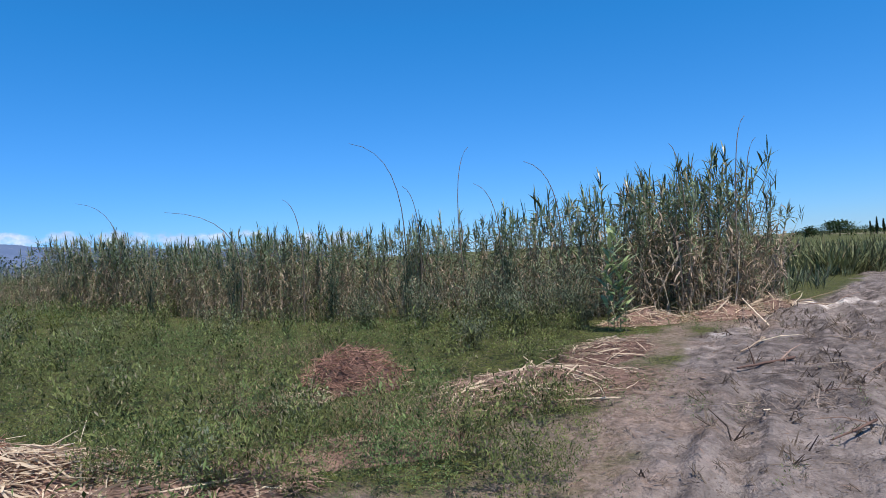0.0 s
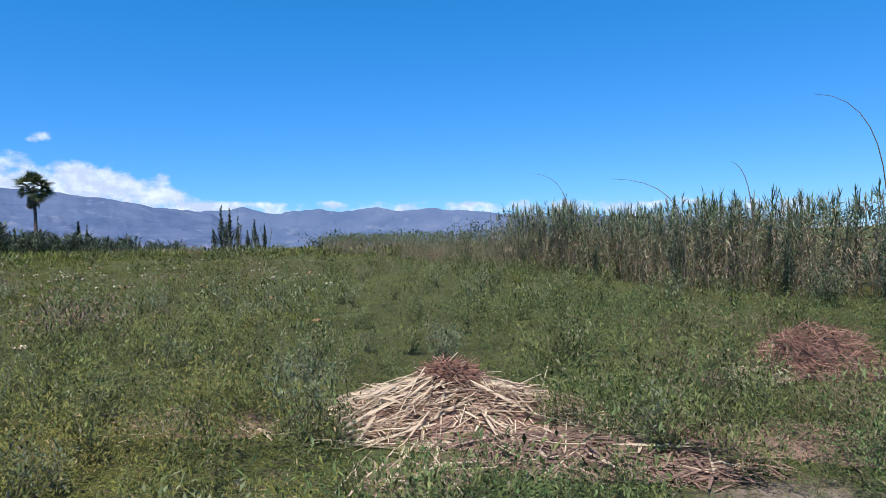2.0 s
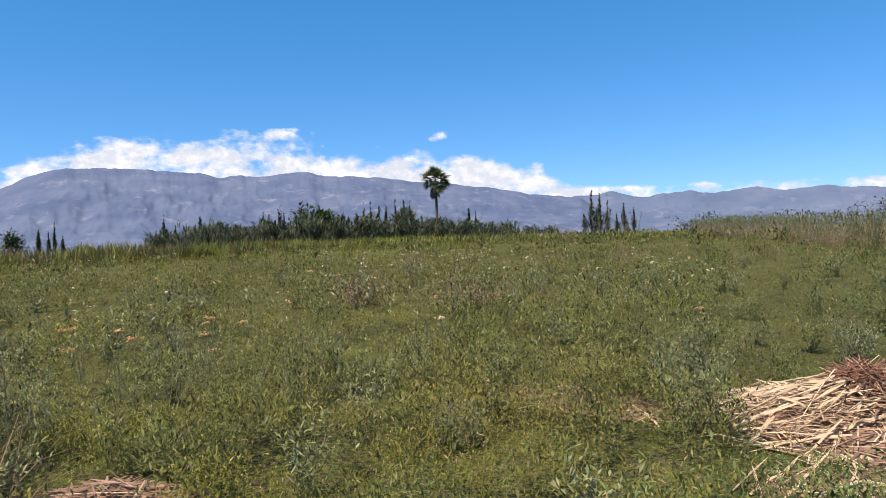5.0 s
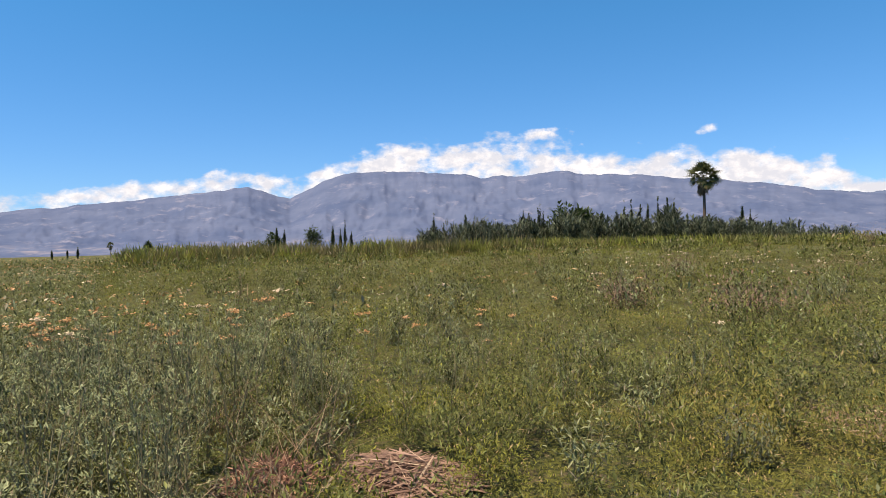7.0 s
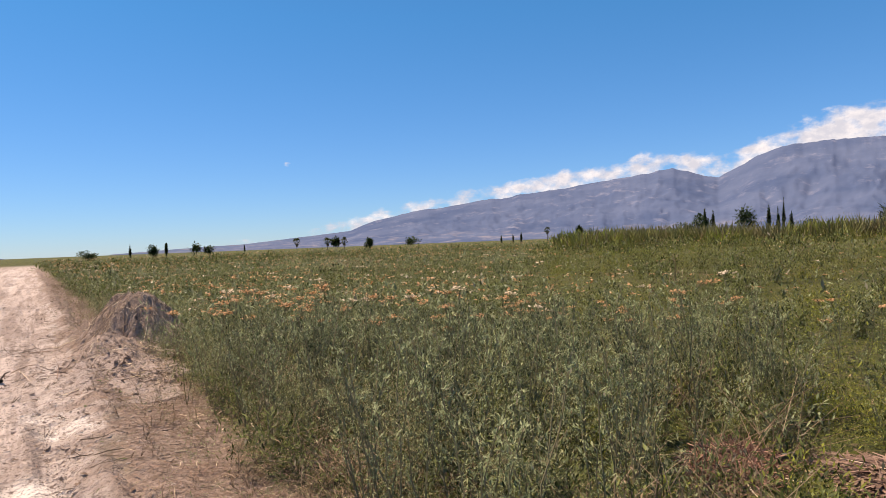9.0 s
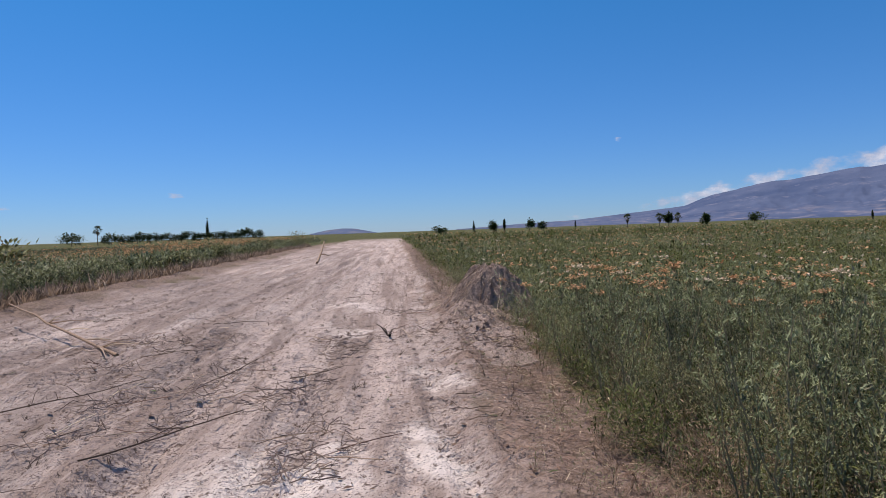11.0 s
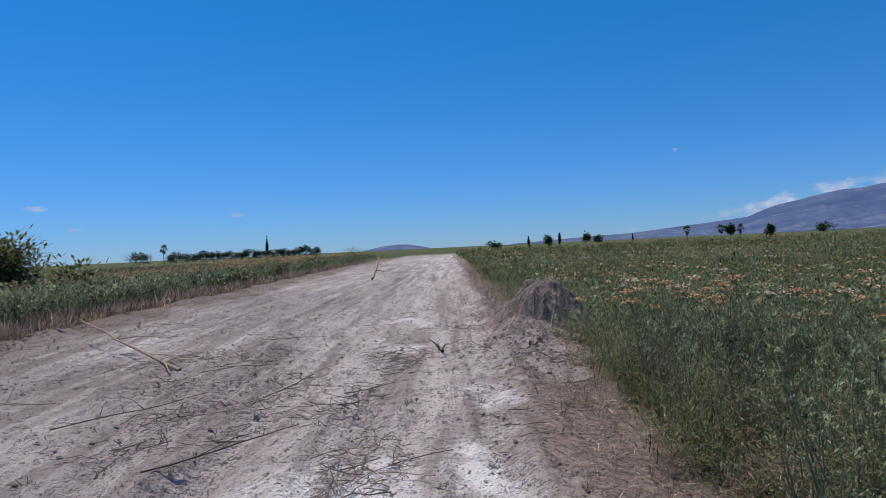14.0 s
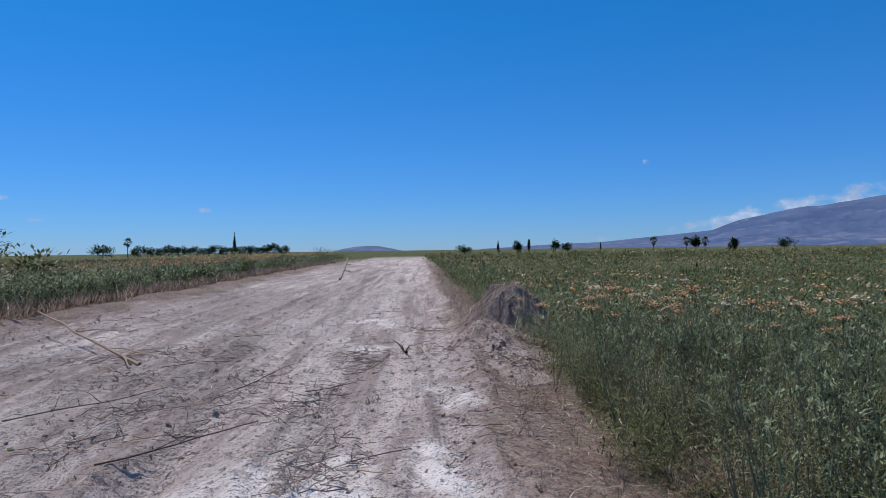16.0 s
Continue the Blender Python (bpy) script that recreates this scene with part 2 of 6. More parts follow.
def hazy_rock_material(name, low, high, pale):
    m, nodes, links, bsdf = node_material(name)
    # low and high are rock tints with the haze of distance mixed in
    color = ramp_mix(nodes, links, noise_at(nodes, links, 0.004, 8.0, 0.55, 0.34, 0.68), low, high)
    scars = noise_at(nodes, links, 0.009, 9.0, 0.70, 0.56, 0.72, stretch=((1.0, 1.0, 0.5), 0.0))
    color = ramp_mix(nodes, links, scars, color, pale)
    # bare pale fans of rubble along the foot of the slopes
    up = nodes.new("ShaderNodeSeparateXYZ")
    links.new(nodes.new("ShaderNodeNewGeometry").outputs["Position"], up.inputs[0])
    foot = nodes.new("ShaderNodeMapRange")
    foot.inputs["From Min"].default_value, foot.inputs["From Max"].default_value = 60.0, 25.0
    links.new(up.outputs["Z"], foot.inputs["Value"])
    fan = nodes.new("ShaderNodeMath")
    fan.operation = "MULTIPLY"
    links.new(foot.outputs["Result"], fan.inputs[0])
    links.new(noise_at(nodes, links, 0.010, 6.0, 0.6, 0.50, 0.68, stretch=((1.0, 1.0, 3.0), 0.0)), fan.inputs[1])
    color = ramp_mix(nodes, links, fan.outputs[0], color, (pale[0] * 1.12, pale[1] * 1.02, pale[2] * 0.92))
    links.new(color, bsdf.inputs["Base Color"])
    bsdf.inputs["Roughness"].default_value = 1.0
    bsdf.inputs["Specular IOR Level"].default_value = 0.0
    bump = nodes.new("ShaderNodeBump")
    bump.inputs["Strength"].default_value, bump.inputs["Distance"].default_value = 0.2, 18.0
    links.new(noise_at(nodes, links, 0.02, 8.0, 0.65, 0.2, 0.8), bump.inputs["Height"])
    links.new(bump.outputs[0], bsdf.inputs["Normal"])
    return m


def cloud_material():
    """A far cloud sheet: puffs with torn edges where the cover is thick, clear air elsewhere."""
    m, nodes, links, bsdf = node_material("cloud_vapour")
    nodes.remove(bsdf)
    at = nodes.new("ShaderNodeAttribute")
    at.attribute_name = "cover"
    big = noise_at(nodes, links, 0.0052, 7.0, 0.56, 0.25, 0.75, stretch=((1.0, 1.0, 1.7), 0.0))
    s = nodes.new("ShaderNodeMath")
    s.operation = "ADD"
    links.new(at.outputs["Fac"], s.inputs[0]), links.new(big, s.inputs[1])
    edge = nodes.new("ShaderNodeMapRange")
    edge.interpolation_type = "SMOOTHSTEP"
    edge.inputs["From Min"].default_value, edge.inputs["From Max"].default_value = 0.88, 1.42
    links.new(s.outputs[0], edge.inputs["Value"])
    shade = noise_at(nodes, links, 0.008, 6.0, 0.6, 0.43, 0.68, stretch=((1.0, 1.0, 1.5), 0.0))
    color = ramp_mix(nodes, links, shade, (0.52, 0.63, 0.85), (0.80, 0.90, 1.08))
    em = nodes.new("ShaderNodeEmission")
    em.inputs["Strength"].default_value = 0.92
    links.new(color, em.inputs["Color"])
    tp = nodes.new("ShaderNodeBsdfTransparent")
    mix = nodes.new("ShaderNodeMixShader")
    links.new(edge.outputs["Result"], mix.inputs[0])
    links.new(tp.outputs[0], mix.inputs[1]), links.new(em.outputs[0], mix.inputs[2])
    links.new(mix.outputs[0], nodes["Material Output"].inputs["Surface"])
    m.cycles.emission_sampling = "NONE"
    return m


M_SOIL = ground_material()
# the blue cast of far haze is painted into these rock colours
M_HAZY_ROCK = hazy_rock_material("hazy_mountain_rock", (0.070, 0.103, 0.184), (0.112, 0.146, 0.230), (0.20, 0.215, 0.285))
M_HAZY_FAR_ROCK = hazy_rock_material("far_hazy_mountain_rock", (0.080, 0.117, 0.200), (0.115, 0.150, 0.232), (0.16, 0.185, 0.255))
M_CLOUD = cloud_material()

# ---- mesh tools: a shape is (vertices, quads) ----
rng = np.random.default_rng(11)


def mesh_of(name, shape, mat, smooth=False):
    V, F = shape
    me = bpy.data.meshes.new(name)
    V, F = np.asarray(V, np.float32), np.asarray(F, np.int32)
    me.vertices.add(len(V))
    me.vertices.foreach_set("co", V.ravel())
    me.loops.add(F.size)
    me.loops.foreach_set("vertex_index", F.ravel())
    me.polygons.add(len(F))
    me.polygons.foreach_set("loop_start", np.arange(0, F.size, F.shape[1], dtype=np.int32))
    me.polygons.foreach_set("use_smooth", np.full(len(F), smooth))
    me.materials.append(mat)
    me.update(calc_edges=True)
    return me


def part(name, shape, mat, parent, label="", smooth=False):
    ob = new(name, shape if isinstance(shape, bpy.types.Mesh) else mesh_of(name, shape, mat, smooth))
    ob.parent = parent
    return tagged(ob, label)


def joined(shapes):
    Vs, Fs, n = [], [], 0
    for V, F in shapes:
        Vs.append(V), Fs.append(F + n)
        n += len(V)
    return np.concatenate(Vs), np.concatenate(Fs)


def tube(points, radii, sides=5):
    P = np.asarray(points, float)
    n = len(P)
    R = np.broadcast_to(np.asarray(radii, float), (n,))
    T = np.gradient(P, axis=0)
    T /= np.linalg.norm(T, axis=1)[:, None] + 1e-9
    up = np.where(np.abs(T[:, 2:3]) > 0.9, [[1.0, 0, 0]], [[0, 0, 1.0]])
    A = np.cross(T, up)
    A /= np.linalg.norm(A, axis=1)[:, None] + 1e-9
    B = np.cross(T, A)
    ang = np.arange(sides) * 2 * np.pi / sides
    V = P[:, None] + R[:, None, None] * (A[:, None] * np.cos(ang)[None, :, None] + B[:, None] * np.sin(ang)[None, :, None])
    i, j = np.meshgrid(np.arange(n - 1), np.arange(sides), indexing="ij")
    k = (j + 1) % sides
    F = np.stack([i * sides + j, i * sides + k, (i + 1) * sides + k, (i + 1) * sides + j], -1).reshape(-1, 4)
    return V.reshape(-1, 3), F


def blade(base, yaw, length, width, rise, droop, k=2):
    """A leaf from base: leaves at the angle rise, bends down by droop (radians) to its tip."""
    u = np.linspace(0, 1, k + 1)
    a = rise - droop * (u[:-1] + 0.5 / k)
    step = length / k
    h = np.concatenate([[0], np.cumsum(np.cos(a) * step)])
    z = np.concatenate([[0], np.cumsum(np.sin(a) * step)])
    w = width * 0.5 * (np.sin(np.pi * np.clip(0.12 + 0.86 * u, 0, 1)) ** 0.8 + 0.02)
    d, s = np.array([math.cos(yaw), math.sin(yaw), 0]), np.array([-math.sin(yaw), math.cos(yaw), 0])
    mid = np.asarray(base)[None] + h[:, None] * d + z[:, None] * np.array([0, 0, 1.0])
    if k == 1:
        side = mid[0] * 0.55 + mid[1] * 0.45 + np.array([0, 0, 0.06 * length])
        return np.stack([mid[0], side - 0.6 * width * s, side + 0.6 * width * s, mid[1]]), np.array([[0, 1, 3, 2]])
    V = np.stack([mid + w[:, None] * s, mid - w[:, None] * s], 1).reshape(-1, 3)
    i = np.arange(k) * 2
    return V, np.stack([i, i + 1, i + 3, i + 2], -1)


def scatter(shape, places, yaws, scales, tilt=0.0):
    """Many turned and scaled copies of a shape, joined."""
    V, F = shape
    n = len(places)
    if n == 0:
        return np.zeros((0, 3)), np.zeros((0, 4), int)
    c, s = np.cos(yaws), np.sin(yaws)
    sc = np.asarray(scales, float)
    if sc.ndim == 1:
        sc = np.stack([sc, sc, sc], 1)
    L = V[None] * sc[:, None]
    if tilt:
        L[..., 0] += L[..., 2] * rng.normal(0, tilt, n)[:, None]
        L[..., 1] += L[..., 2] * rng.normal(0, tilt, n)[:, None]
    X = L[..., 0] * c[:, None] - L[..., 1] * s[:, None]
    Y = L[..., 0] * s[:, None] + L[..., 1] * c[:, None]
    W = np.stack([X, Y, L[..., 2]], -1) + np.asarray(places)[:, None]
    FF = F[None] + (np.arange(n) * len(V))[:, None, None]
    return W.reshape(-1, 3), FF.reshape(-1, F.shape[1])


def scattered(shapes, places, scales, tilt=0.0):
    pick = rng.integers(0, len(shapes), len(places))
    out = []
    for i, sh in enumerate(shapes):
        k = pick == i
        if k.any():
            out.append(scatter(sh, places[k], rng.uniform(0, 6.283, k.sum()), np.asarray(scales)[k], tilt))
    return joined(out)


def lattice(x, y, seed):
    h = np.sin(x * 127.1 + y * 311.7 + seed * 74.7) * 43758.5453
    return h - np.floor(h)


def value_noise(x, y, scale, seed=0):
    x, y = np.asarray(x) / scale, np.asarray(y) / scale
    i, j = np.floor(x), np.floor(y)
    u, v = x - i, y - j
    u, v = u * u * (3 - 2 * u), v * v * (3 - 2 * v)
    a, b, c, d = lattice(i, j, seed), lattice(i + 1, j, seed), lattice(i, j + 1, seed), lattice(i + 1, j + 1, seed)
    return (a * (1 - u) + b * u) * (1 - v) + (c * (1 - u) + d * u) * v


def fbm(x, y, scale, octaves=4, seed=0):
    return sum(value_noise(x, y, scale / 2 ** o, seed + o) / 2 ** o for o in range(octaves)) / (2 - 0.5 ** (octaves - 1))


def smooth(a, b, x):
    t = np.clip((x - a) / (b - a), 0, 1)
    return t * t * (3 - 2 * t)


# ---- the lie of the land ----
# s runs north along the cleared track, w across it to the east
UX, UY, NX, NY = 0.425, 0.905, 0.905, -0.425


def track_sw(x, y):
    return x * UX + y * UY, x * NX + y * NY


def west_edge(s):
    return np.interp(s, [-200, -90, -40, -4, 4, 10, 14, 17, 34, 120], [-0.2, -0.4, -0.6, -0.75, -1.2, -1.2, -0.45, 0.9, 4.9, 22])


def east_edge(s):
    return np.interp(s, [-200, -70, -20, 0, 20, 34, 120], [11, 10, 8.6, 7.6, 9, 14, 32])


def bare_share(x, y):
    s, w = track_sw(x, y)
    wob = (fbm(x, y, 1.6, 5, 5) - 0.5) * 1.6
    m = smooth(-0.14, 0.14, w - west_edge(s) + wob) * smooth(-0.25, 0.25, east_edge(s) - w + wob)
    return m * smooth(-190, -120, s) * smooth(130, 80, s)


RUTS = ((-0.05, 0.13, 0.05), (1.2, 0.20, 0.08), (2.05, 0.16, 0.06), (3.0, 0.20, 0.09), (4.6, 0.22, 0.05), (6.3, 0.24, 0.05))
# pale trodden crusts: middle and half-widths
CRUSTS = ((-1.1, -4.65, 0.8, 0.9), (-2.0, -4.5, 0.16, 0.7), (-3.2, -6.7, 0.22, 0.5), (-2.2, -5.1, 0.2, 0.4), (-5.13, -13.7, 0.35, 1.3), (-3.6, -10.6, 0.3, 0.9), (3.5, 9.8, 0.6, 0.28), (4.6, 10.9, 0.45, 0.25),
          (8.9, 15.1, 1.2, 0.4), (5.4, 11.6, 0.5, 0.3), (-0.6, -3.6, 0.5, 0.4))


def rut_offset(s, w, c0, wide):
    wander = (value_noise(s, s * 0, 9.0, int(c0 * 10)) - 0.5) * 0.55
    return (w - c0 - wander) / wide


def crust_share(x, y):
    """Pale salty crusts on the bare soil."""
    rag, m = (fbm(x, y, 0.4, 4, 15) - 0.5) * 2.4, np.zeros(np.shape(x))
    for px, py, ra, rb in CRUSTS:
        m = np.maximum(m, smooth(1.3, 0.2, np.hypot((x - px) / ra, (y - py) / rb) + rag))
    return m


def packed_share(x, y):
    """Where wheels have pressed the soil pale and smooth."""
    s, w = track_sw(x, y)
    m = sum(np.exp(-rut_offset(s, w, c, wd) ** 2) for c, wd, d in RUTS)
    m = np.clip(m, 0, 1) * smooth(0.36, 0.60, fbm(x, y, 3.5, 3, 17) + 0.08) + 0.10
    return np.maximum(m * np.where(s > 0, 0.3, 0.34), crust_share(x, y))


def damp_share(x, y):
    """The darker, damper northern stretch of the track."""
    s, w = track_sw(x, y)
    wide = 0.35 * smooth(1.0, 4.0, w) * smooth(0.30, 0.60, fbm(s * 0.4, w, 1.6, 4, 57)) * smooth(1.0, -3.0, s)
    turned_up = 0.9 * np.exp(-((w - west_edge(s) + 0.12) / 0.28) ** 2) * smooth(-1.5, -3.0, s) * smooth(-24, -12, s) * smooth(0.35, 0.55, fbm(x, y, 0.7, 3, 59))
    return np.clip(turned_up + smooth(0.0, 4.0, s) * (0.50 + 0.8 * fbm(x, y, 1.6, 4, 55)) + wide - 0.8 * crust_share(x, y), 0, 1)


def litter_share(x, y):
    """Brown dead litter along the verges."""
    s, w = track_sw(x, y)
    wob = (fbm(x, y, 1.1, 4, 25) - 0.5) * 2.1
    d = west_edge(s) - w
    west = smooth(-0.45, -0.1, d + 0.35 * wob) * smooth(0.8, 0.45, d + 0.4 * wob)
    west = np.maximum(west, (1 - bare_share(x, y)) * smooth(0.8, 0.45, d + 0.4 * wob) * smooth(-1.5, -1.2, d)) * smooth(-0.8, -2.4, s)
    north = 0.8 * np.exp(-((west_edge(s) - w - 0.3 + 1.4 * wob) / 0.6) ** 4) * smooth(1.0, 3.0, s) * smooth(18, 12, s)
    eastv = np.exp(-((w - east_edge(s) - 1.1 + 0.6 * wob) / 1.4) ** 4)
    spoil = 0.75 * smooth(0.46, 0.60, fbm(x, y, 0.45, 4, 27)) * np.exp(-((w - west_edge(s) - 0.3) / 0.5) ** 2) * smooth(-2.0, -4.0, s)
    return np.clip(west + north + eastv + spoil, 0, 1) * smooth(-150, -90, s)


def bearing(x, y):
    return np.degrees(np.arctan2(-x, y)) % 360


def ground_z(x, y):
    x, y = np.asarray(x, float), np.asarray(y, float)
    s, w = track_sw(x, y)
    r = np.hypot(x, y)
    near = smooth(220, 60, r)
    z = 0.9 * np.exp(-((x + 62) / 36) ** 2 - ((y - 34) / 36) ** 2)        # the gentle rise in the west
    z = z + 0.05 * (fbm(x, y, 5.0, 3, 2) - 0.5) * near
    b = bare_share(x, y)
    lump = (1 - 0.6 * crust_share(x, y)) * ((fbm(x, y, 0.9, 3, 9) - 0.5) * 0.06 + (value_noise(s * 0.6, w, 0.21, 4) - 0.5) * 0.045 + np.maximum(value_noise(x, y, 0.09, 14) - 0.5, 0) * 0.07) + 0.06 * smooth(0.56, 0.75, fbm(s * 0.35, w, 0.9, 3, 81))
    lump = lump + (fbm(s * 0.05, w, 0.40, 4, 83) - 0.5) * 0.20 * (1 - 0.5 * crust_share(x, y))      # long scraped grooves
    rut = 0.0
    for c0, wide, deep in RUTS:
        q = rut_offset(s, w, c0, wide)
        tread = 0.5 * np.sin(s * 30.0) * (np.abs(q) < 0.9)
        fade = smooth(0.30, 0.62, value_noise(s, s * 0 + c0, 5.0, 71))
        deep = deep * fade
        rut = rut - deep * np.exp(-q * q) * (1 + tread) + 0.5 * deep * np.exp(-((np.abs(q) - 1.6) / 0.5) ** 2)
    z = z + b * near * (lump + rut)
    # thrown-up ridge of clods along both verges
    e = w - west_edge(s)
    z = z + near * (0.07 + 0.10 * value_noise(s, w, 0.7, 3)) * np.exp(-((e - 0.25) / 0.32) ** 2) * smooth(3, -3, s)
    e2 = east_edge(s) - w
    z = z + near * (0.14 + 0.16 * value_noise(s, w, 0.7, 6)) * np.exp(-((e2 + 0.5) / 0.6) ** 2)
    return z


def on_ground(x, y, sink=0.0):
    return np.stack([x, y, ground_z(x, y) - sink], -1)


def add_along(me, V):
    s, w = track_sw(V[:, 0], V[:, 1])
    me.attributes.new("along", "FLOAT_VECTOR", "POINT").data.foreach_set("vector", np.stack([s, w, V[:, 2]], 1).astype(np.float32).ravel())


def build_ground():
    az = np.concatenate([np.arange(-42, 0, 0.36), np.arange(0, 110, 1.5), np.arange(110, 190, 0.25), np.arange(190, 318, 3.0)])
    az = np.radians(az)
    r = np.concatenate([[0.001], np.linspace(0.2, 2.9, 22), np.geomspace(3.0, 30, 300), np.geomspace(30.5, 75, 60), np.geomspace(78, 4900, 40)])
    A, Rr = np.meshgrid(az, r)
    X, Y = 0.06 - np.sin(A) * Rr, 0.04 + np.cos(A) * Rr
    V = np.stack([X, Y, ground_z(X, Y)], -1).reshape(-1, 3)
    na, nr = len(az), len(r)
    i, j = np.meshgrid(np.arange(nr - 1), np.arange(na), indexing="ij")
    k = (j + 1) % na
    F = np.stack([i * na + j, i * na + k, (i + 1) * na + k, (i + 1) * na + j], -1).reshape(-1, 4)
    me = mesh_of("ground", (V, F[:, ::-1]), M_SOIL, False)
    at = me.attributes.new("bare", "FLOAT", "POINT")
    at.data.foreach_set("value", bare_share(V[:, 0], V[:, 1]).astype(np.float32))
    add_along(me, V)
    for nm, f in (("packed", packed_share), ("litter", litter_share), ("damp", damp_share)):
        me.attributes.new(nm, "FLOAT", "POINT").data.foreach_set("value", f(V[:, 0], V[:, 1]).astype(np.float32))
    return tagged(new("ground", me), "green weedy meadow with a wide cleared track of bare pale soil", "ground", kind="structure")


build_ground()


# ---- mountains and clouds ----
def range_of(name, az0, az1, skyline, r_foot, r_ridge, mat, label, seed, rough=0.12, jag=0.09):
    """A mountain range: slopes rise from the foot to the skyline, cut by gullies."""
    az = np.arange(az0, az1, 0.12)
    u = np.linspace(0, 1, 60)
    top = np.interp(az, [p[0] for p in skyline], [p[1] for p in skyline])
    A, U = np.meshgrid(az, u)
    rr = r_foot + (r_ridge - r_foot) * np.minimum(U / 0.85, 1.15)
    H = np.tan(np.radians(top))[None] * r_ridge
    g = 1 - np.abs(2 * fbm(A + 3.0 * fbm(A, U * 9, 3.0, 3, seed + 7), U * 9, 3.0, 6, seed) - 1)
    g2 = 1 - np.abs(2 * fbm(A + 1.5 * fbm(A, U * 9, 1.2, 2, seed + 9), U * 16, 1.3, 3, seed + 3) - 1)
    body = np.where(U <= 0.85, (U / 0.85) ** 1.5, 1 - (U - 0.85) * 2.5)
    cut = np.sin(np.pi * np.clip(U / 0.85, 0, 1)) ** 0.8
    Z = H * (body * (1 + jag * (fbm(A, U * 0, 1.6, 5, seed + 5) - 0.5)) + cut * rough * (1.5 * g + 0.7 * g2 - 1.25))
    Z = np.where(U == 0, -15, Z)
    X, Y = -np.sin(np.radians(A)) * rr, np.cos(np.radians(A)) * rr
    na = len(az)
    i, j = np.meshgrid(np.arange(len(u) - 1), np.arange(na - 1), indexing="ij")
    F = np.stack([i * na + j, i * na + j + 1, (i + 1) * na + j + 1, (i + 1) * na + j], -1).reshape(-1, 4)
    V = np.stack([X, Y, Z], -1).reshape(-1, 3)
    return tagged(new(name, mesh_of(name, (V, F[:, ::-1]), mat, True)), label, "mountain range", kind="structure")


# summits and saddles of the skylines: bearing, height in degrees
SKYLINE = [(52, 1.0), (55, 3.0), (60, 3.75), (64, 4.5), (71, 5.4), (77.8, 6.0), (81, 5.8), (85.2, 5.85), (88, 6.2), (91.8, 6.65), (95.7, 6.5),
           (98.9, 5.5), (101.1, 4.25), (104.4, 5.25), (108, 4.75), (112.7, 4.2), (121.7, 3.25), (126, 2.7), (128.9, 2.15), (131.8, 1.1), (137, 0.5), (143, 0.1)]
FAR_SKYLINE = [(8, 0.6), (16, 1.3), (24, 1.7), (30.4, 2.1), (33, 2.5), (35.7, 2.78), (40, 2.95), (42.5, 3.1), (44.6, 2.85), (46.5, 3.1), (48.6, 3.0),
               (50.8, 2.9), (52.5, 3.35), (54.5, 3.1), (57, 3.4), (62, 2.0)]
range_of("mountain_range", 52, 143, SKYLINE, 2700, 4300, M_HAZY_ROCK, "hazy violet-grey mountain massif with gullies and a notched ridge", 21, 0.075)
range_of("far_mountain_range", 8, 62, FAR_SKYLINE, 3900, 4500, M_HAZY_FAR_ROCK, "distant blue row of low rounded mountains", 33, 0.10, 0.16)
range_of("low_hills", 127, 150, [(127, 0.9), (131, 1.3), (135, 0.95), (140, 0.5), (145, 0.3), (150, 0.05)], 4100, 4550, M_HAZY_FAR_ROCK, "faint blue hills at the end of the plain", 51, 0.1)
range_of("lone_hill", 156.6, 162.5, [(156.6, 0.0), (157.6, 0.22), (158.6, 0.42), (159.6, 0.46), (160.6, 0.38), (161.5, 0.22), (162.5, 0.0)], 3600, 3900, M_HAZY_FAR_ROCK,
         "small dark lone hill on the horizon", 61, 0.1)


